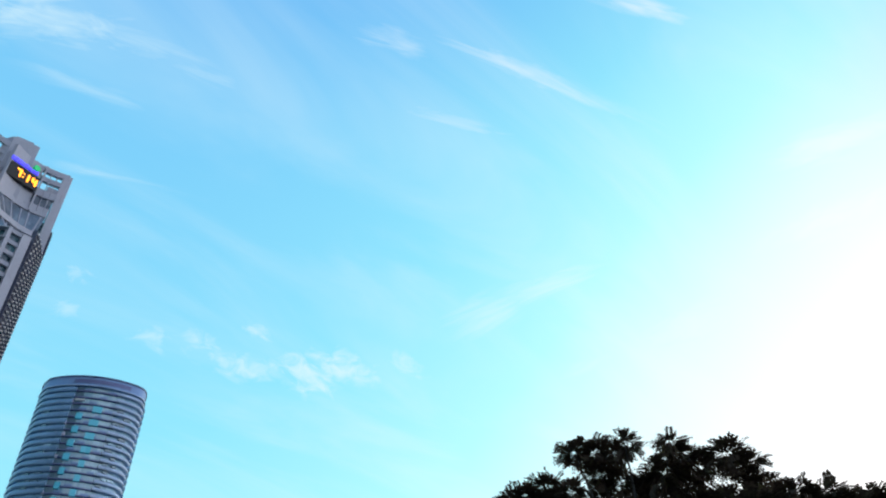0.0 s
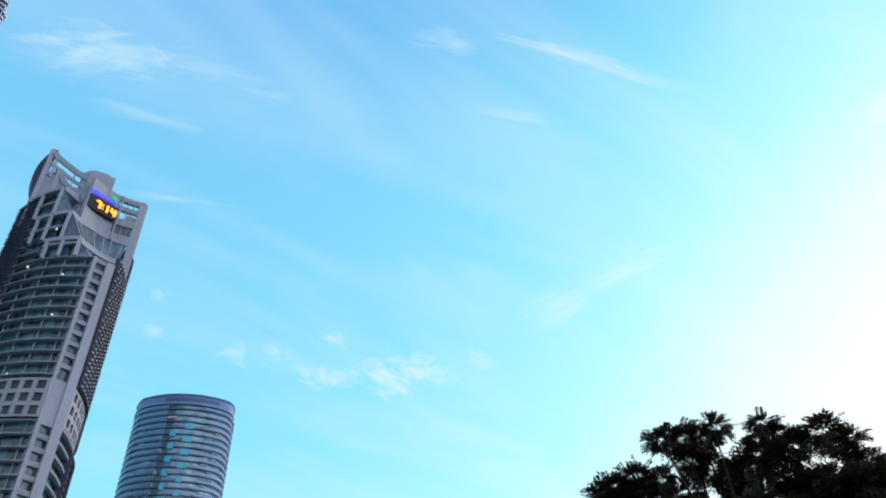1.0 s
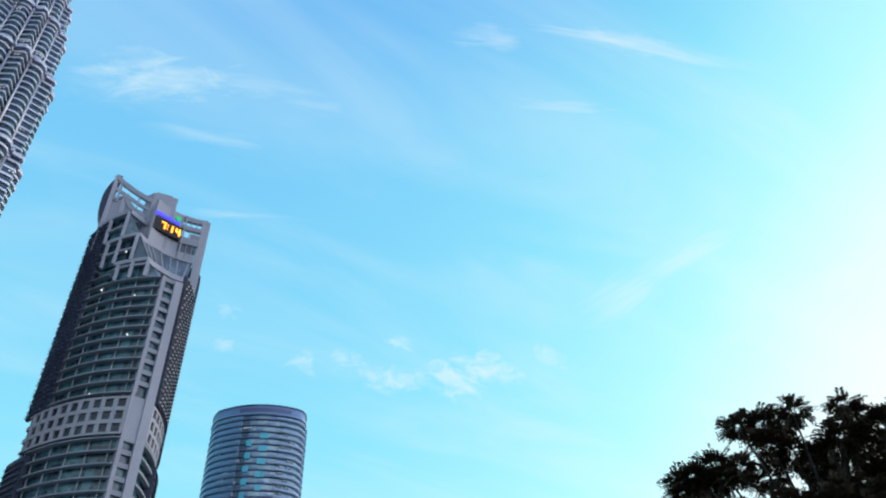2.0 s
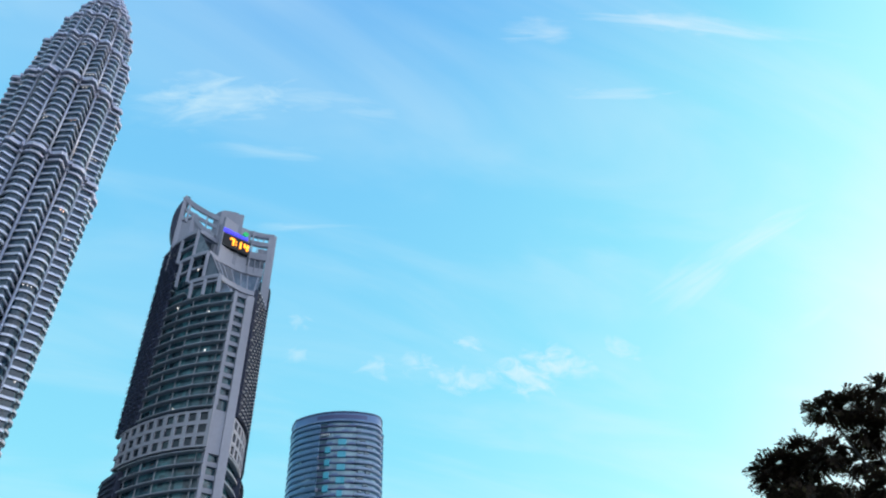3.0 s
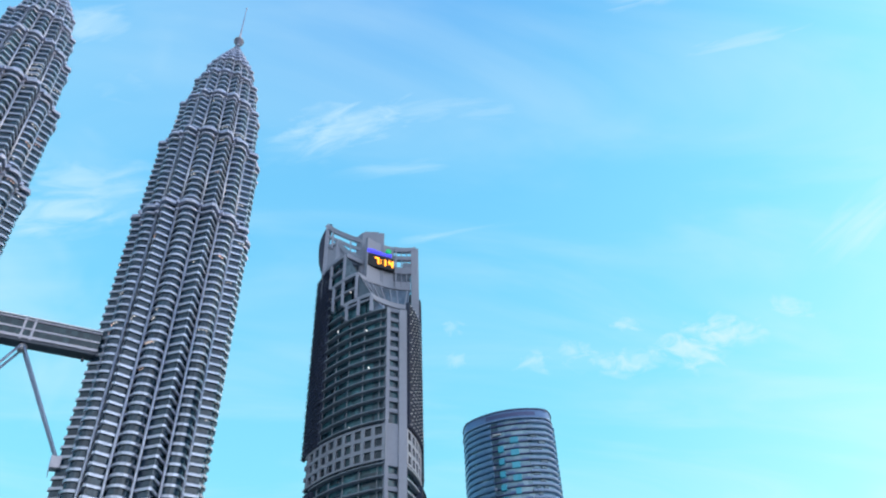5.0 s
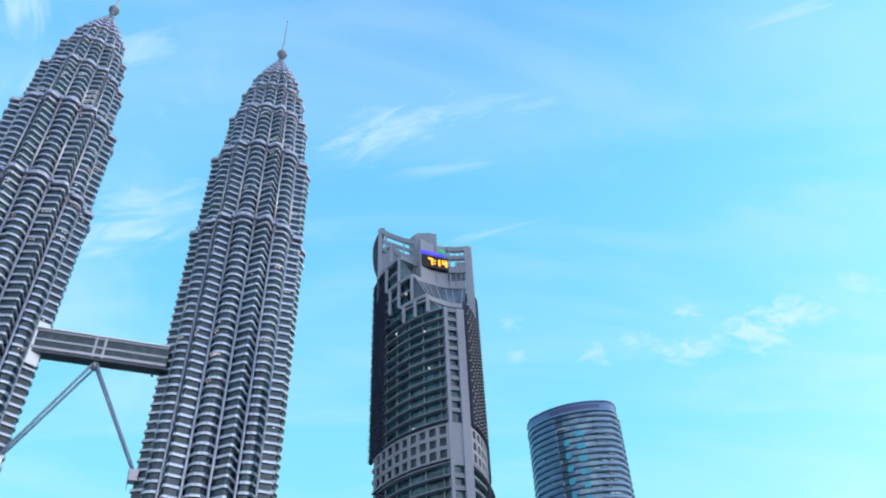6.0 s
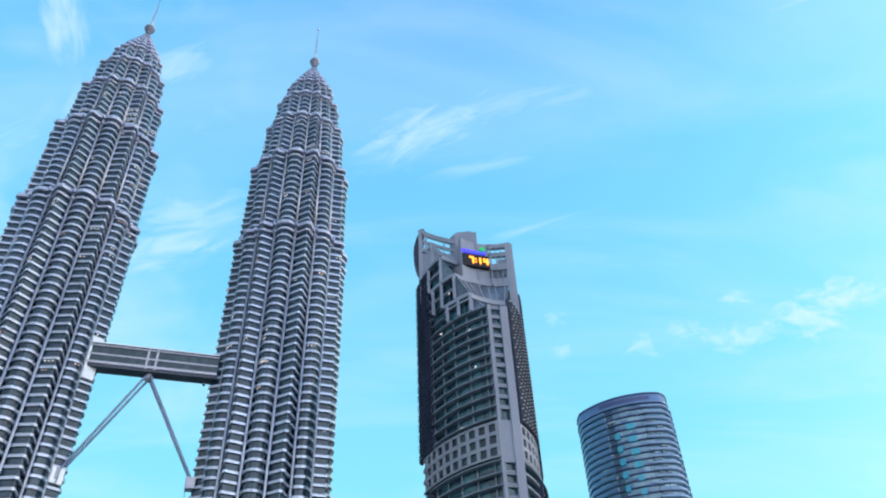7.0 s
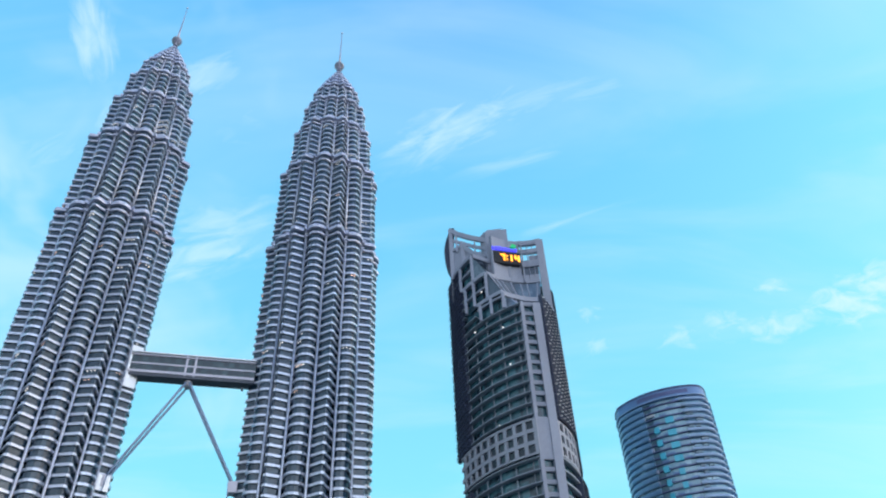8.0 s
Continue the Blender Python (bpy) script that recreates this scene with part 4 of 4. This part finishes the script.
def pane(az, z, wide, tall):
    """A pale pane on the front arc, at a bearing seen from the square."""
    best = min(range(len(FRONT) - 1), key=lambda i: abs(math.degrees(math.atan2(FRONT[i][0] + FRONT[i + 1][0], FRONT[i][1] + FRONT[i + 1][1])) - az))
    a, b = Vector(FRONT[best]), Vector(FRONT[best + 1])
    d = (b - a).normalized()
    n = Vector((d.y, -d.x))
    r = Vector((math.sin(radians(az)), math.cos(radians(az))))
    s = (a.x * n.x + a.y * n.y) / (r.x * n.x + r.y * n.y)
    c = r * s
    bm = bmesh.new()
    prism(bm, [tuple(c - d * wide / 2 - n * 0.8), tuple(c - d * wide / 2 + n * 0.25), tuple(c + d * wide / 2 + n * 0.25), tuple(c + d * wide / 2 - n * 0.8)], z - tall / 2, z + tall / 2)
    return bm


for i in range(14):
    flats_part("cyan_pane", pane(17.95, 159.8 - 5.9 * i, 4.1 if i < 4 else 2.6, 2.7), CYAN_PANEL, "pale cyan glazing")
    flats_part("cyan_pane", pane(16.78, 156.2 - 5.9 * i, 2.7 if i < 4 else 2.3, 2.7), CYAN_PANEL, "pale cyan glazing")
# the recess: shade painted as a flush strip of darker glass; small pale boxes
for i in range(22):
    if i % 3 != 1:
        flats_part("window_box", pane(16.0 + 0.12 * (i % 2), 163.0 - 4.9 * i, 0.9, 1.4), STEEL_RIM, "small pale box in the recess")
bm = bmesh.new()
k = [p for p in FRONT if 92.0 < p[0] < 95.4]
sweep(bm, k, box_section(-1.0, -0.8, 40.0, CROWN_LOW - 0.5))
flats_part("recess", bm, RECESS_GLASS, "strip of darker glass drawn for a recess")
flats_part("sign_strip", pane(16.5, 163.6, 4.2, 0.7), JOINT_WHITE, "short pale strip")
# windows between the bands: open, in shade painted by darker glass, or with blinds
rnd = random.Random(11)
for i in range(1, 30):
    z = 164.6 - STOREY_H * i + 2.2
    for az in (14.7, 15.2, 19.7, 20.2):
        chance = rnd.random()
        if chance < 0.42:
            mat = RECESS_GLASS if chance < 0.3 else BLUE_GLASS
            flats_part("window", pane(az + rnd.uniform(-0.15, 0.15), z, rnd.uniform(1.8, 3.4), 1.0), mat, "window between two bands")
# crown
bm = bmesh.new()
sweep(bm, FRONT + REAR, [(-1.0, CROWN_LOW), (0.35, CROWN_LOW), (0.5, CROWN_LOW + 0.5), (0.3, CROWN_TOP - 0.6), (0.0, CROWN_TOP), (-1.0, CROWN_TOP)], True)
crown_band = flats_part("crown", bm, CROWN_BLUE, "smooth blue-grey crown band")
bm = bmesh.new()
sweep(bm, [p for p in FRONT if 90.5 < p[0] < 113.0 and p[1] < 330], box_section(0.2, 0.56, CROWN_LOW + 1.3, CROWN_LOW + 3.1))
part("louvre_strip", bm, CROWN_DARK, crown_band, "dark strip in the crown")
for low, high, grow, mat in ((CROWN_TOP - 0.45, CROWN_TOP + 0.15, 0.7, CROWN_DARK), (CROWN_LOW - 0.1, CROWN_LOW + 0.4, 0.85, BALCONY)):
    bm = bmesh.new()
    sweep(bm, FRONT + REAR, [(0.3, low), (grow, low), (grow + 0.1, (low + high) / 2), (grow, high), (0.3, high)], True)
    part("rim", bm, mat, crown_band, "thin rim of the crown")
bm = bmesh.new()
prism(bm, offset(FRONT, -1.0) + REAR, CROWN_TOP - 1.5, CROWN_TOP - 1.0)
flats_part("roof", bm, ROOF_GREY, "flat grey roof")

# ---- the tree at the edge of the square ----
TREE = Vector((21.8, 9.9, 0.0))
tree = thing("tree", "dark spreading tree with feathery leaves against the bright sky", "tree", tuple(TREE))
# bearing, height (degrees) and size (metres) of the clumps of the upper crown
CLUMPS = [
    (55.6, 25, 0.47), (57.1, 24.8, 0.51), (58.4, 24.7, 0.47), (59.5, 25.2, 0.42), (57.3, 23.4, 0.51),
    (53.1, 22.8, 0.56), (54.7, 22.3, 0.42), (51.5, 22.4, 0.33), (58.7, 22.6, 0.61), (60.1, 21.9, 0.56),
    (62.8, 24.9, 0.28), (63.5, 23.9, 0.56), (62, 22.9, 0.65), (64.2, 23, 0.75), (61.2, 22.3, 0.51),
    (66.6, 24.1, 0.51), (67.2, 23.1, 0.47), (68.2, 23.3, 0.28), (68.5, 21.6, 0.51), (68.5, 20.7, 0.56),
    (67, 20.2, 0.56), (70.4, 21, 0.42), (71.3, 20.4, 0.33), (72.7, 20.6, 0.37), (73, 19.7, 0.42),
    (69.8, 19.6, 0.51), (75, 19.4, 0.37), (75.5, 18.8, 0.42), (64, 20.3, 0.61), (56.5, 21.4, 0.56),
]
LOW_CLUMPS = [(50.3, 21.9, 0.34), (51.5, 22.1, 0.42), (50.6, 21.1, 0.36), (52.3, 21.2, 0.5), (53.4, 21.7, 0.42), (51.5, 20.1, 0.42), (53.4, 19.5, 0.5)]
# openings in the crown where the sky shows: bearing, height, half width
GAPS = [(55.5, 23.3, 0.9), (62.5, 22.1, 0.7), (61, 21, 0.8), (65.9, 21.8, 1.3), (62.3, 19.7, 0.7), (55.8, 21.1, 0.5), (56, 19.6, 0.5), (53.5, 20.5, 0.35), (74, 19.7, 0.7)]
rnd = random.Random(11)
clumps = []
for az, el, size in [(a, e - (0.25 if a < 65 else 0.8), s) for a, e, s in CLUMPS] + LOW_CLUMPS:
    far = 24.0 + rnd.uniform(-1.6, 1.6)
    a = radians(az)
    clumps.append((Vector((math.sin(a) * far, math.cos(a) * far, 1.6 + far * math.tan(radians(el)))), size))
# the fuller crown below them
for i in range(290):
    az, el = rnd.uniform(48.7, 78.0), rnd.uniform(11.0, 21.6)
    if el > 21.5 - abs(az - 60.7) * 0.22 or any(abs(az - ga) < gw * 0.6 + 0.75 and abs(el - ge) < gw * 0.5 + 0.45 for ga, ge, gw in GAPS):
        continue
    far = 24.0 + rnd.uniform(-3.5, 3.5)
    a = radians(az)
    clumps.append((Vector((math.sin(a) * far, math.cos(a) * far, 1.6 + far * math.tan(radians(el)))), rnd.uniform(0.5, 0.8)))

verts, faces = [], []


def leaflet(p, along_way, across, length, width):
    n = len(verts)
    tip = p + along_way * length
    mid = p + along_way * length * 0.5
    verts.extend((tuple(p), tuple(mid + across * width), tuple(tip), tuple(mid - across * width)))
    faces.append((n, n + 1, n + 2, n + 3))


def spray(p, way_out, length):
    """A feathered leaf: pairs of leaflets along a drooping stalk."""
    side = way_out.cross(Vector((rnd.uniform(-0.4, 0.4), rnd.uniform(-0.4, 0.4), 1.0))).normalized()
    n = 6
    for i in range(n):
        f = (i + 1) / n
        c = p + way_out * length * f - Vector((0, 0, 0.16 * length * f * f))
        for s in (-1, 1):
            d = (side * s + way_out * 0.75 + Vector((rnd.uniform(-0.2, 0.2), rnd.uniform(-0.2, 0.2), rnd.uniform(-0.25, 0.1)))).normalized()
            leaflet(c, d, d.cross(side.cross(way_out)).normalized(), rnd.uniform(0.13, 0.23) * (1.1 - 0.4 * f), 0.030)


for c, size in clumps:
    for i in range(int(40 + 280 * size * size)):
        d = Vector((rnd.gauss(0, 1), rnd.gauss(0, 1), rnd.gauss(0.1, 0.6))).normalized()
        p = c + Vector((d.x, d.y, d.z * 0.7)) * size * rnd.uniform(0.15, 0.85)
        spray(p, (d + Vector((rnd.uniform(-0.5, 0.5), rnd.uniform(-0.5, 0.5), rnd.uniform(-0.45, 0.2)))).normalized(), rnd.uniform(0.22, 0.48))
me = bpy.data.meshes.new("crown")
me.from_pydata(verts, [], faces)
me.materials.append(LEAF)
crown = piece("crown", me, tree, "dark feathery leaves")
crown.location = -TREE
tagged(crown, kind="stuff")

fork = Vector((21.8, 9.9, 3.6))
bm = bmesh.new()
tube(bm, [(21.8, 9.9, -0.1), (21.75, 9.92, 0.6), (21.85, 9.85, 2.0), tuple(fork)], [0.48, 0.36, 0.31, 0.28], 12)
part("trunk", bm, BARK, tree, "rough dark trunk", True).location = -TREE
hubs, limbs = [], []
for i in range(7):
    a = 2 * math.pi * i / 7 + 0.3
    hub_at = fork + Vector((math.cos(a) * 2.6, math.sin(a) * 2.6, 2.6 + 0.5 * (i % 3)))
    bm = bmesh.new()
    tube(bm, [tuple(fork - Vector((0, 0, 0.2))), tuple(fork.lerp(hub_at, 0.5) + Vector((0, 0, -0.25))), tuple(hub_at)], [0.2, 0.14, 0.1], 8)
    limb = part("limb", bm, BARK, tree, smooth=True)
    limb.location = -TREE
    limbs.append(limb)
    hubs.append(hub_at)
for c, size in clumps:
    pick = min(range(len(hubs)), key=lambda q: (hubs[q] - c).length)
    h = hubs[pick]
    bm = bmesh.new()
    bend = h.lerp(c, 0.55) + Vector((rnd.uniform(-0.3, 0.3), rnd.uniform(-0.3, 0.3), -0.25))
    tube(bm, [tuple(h), tuple(bend), tuple(c)], [0.075, 0.05, 0.02], 6)
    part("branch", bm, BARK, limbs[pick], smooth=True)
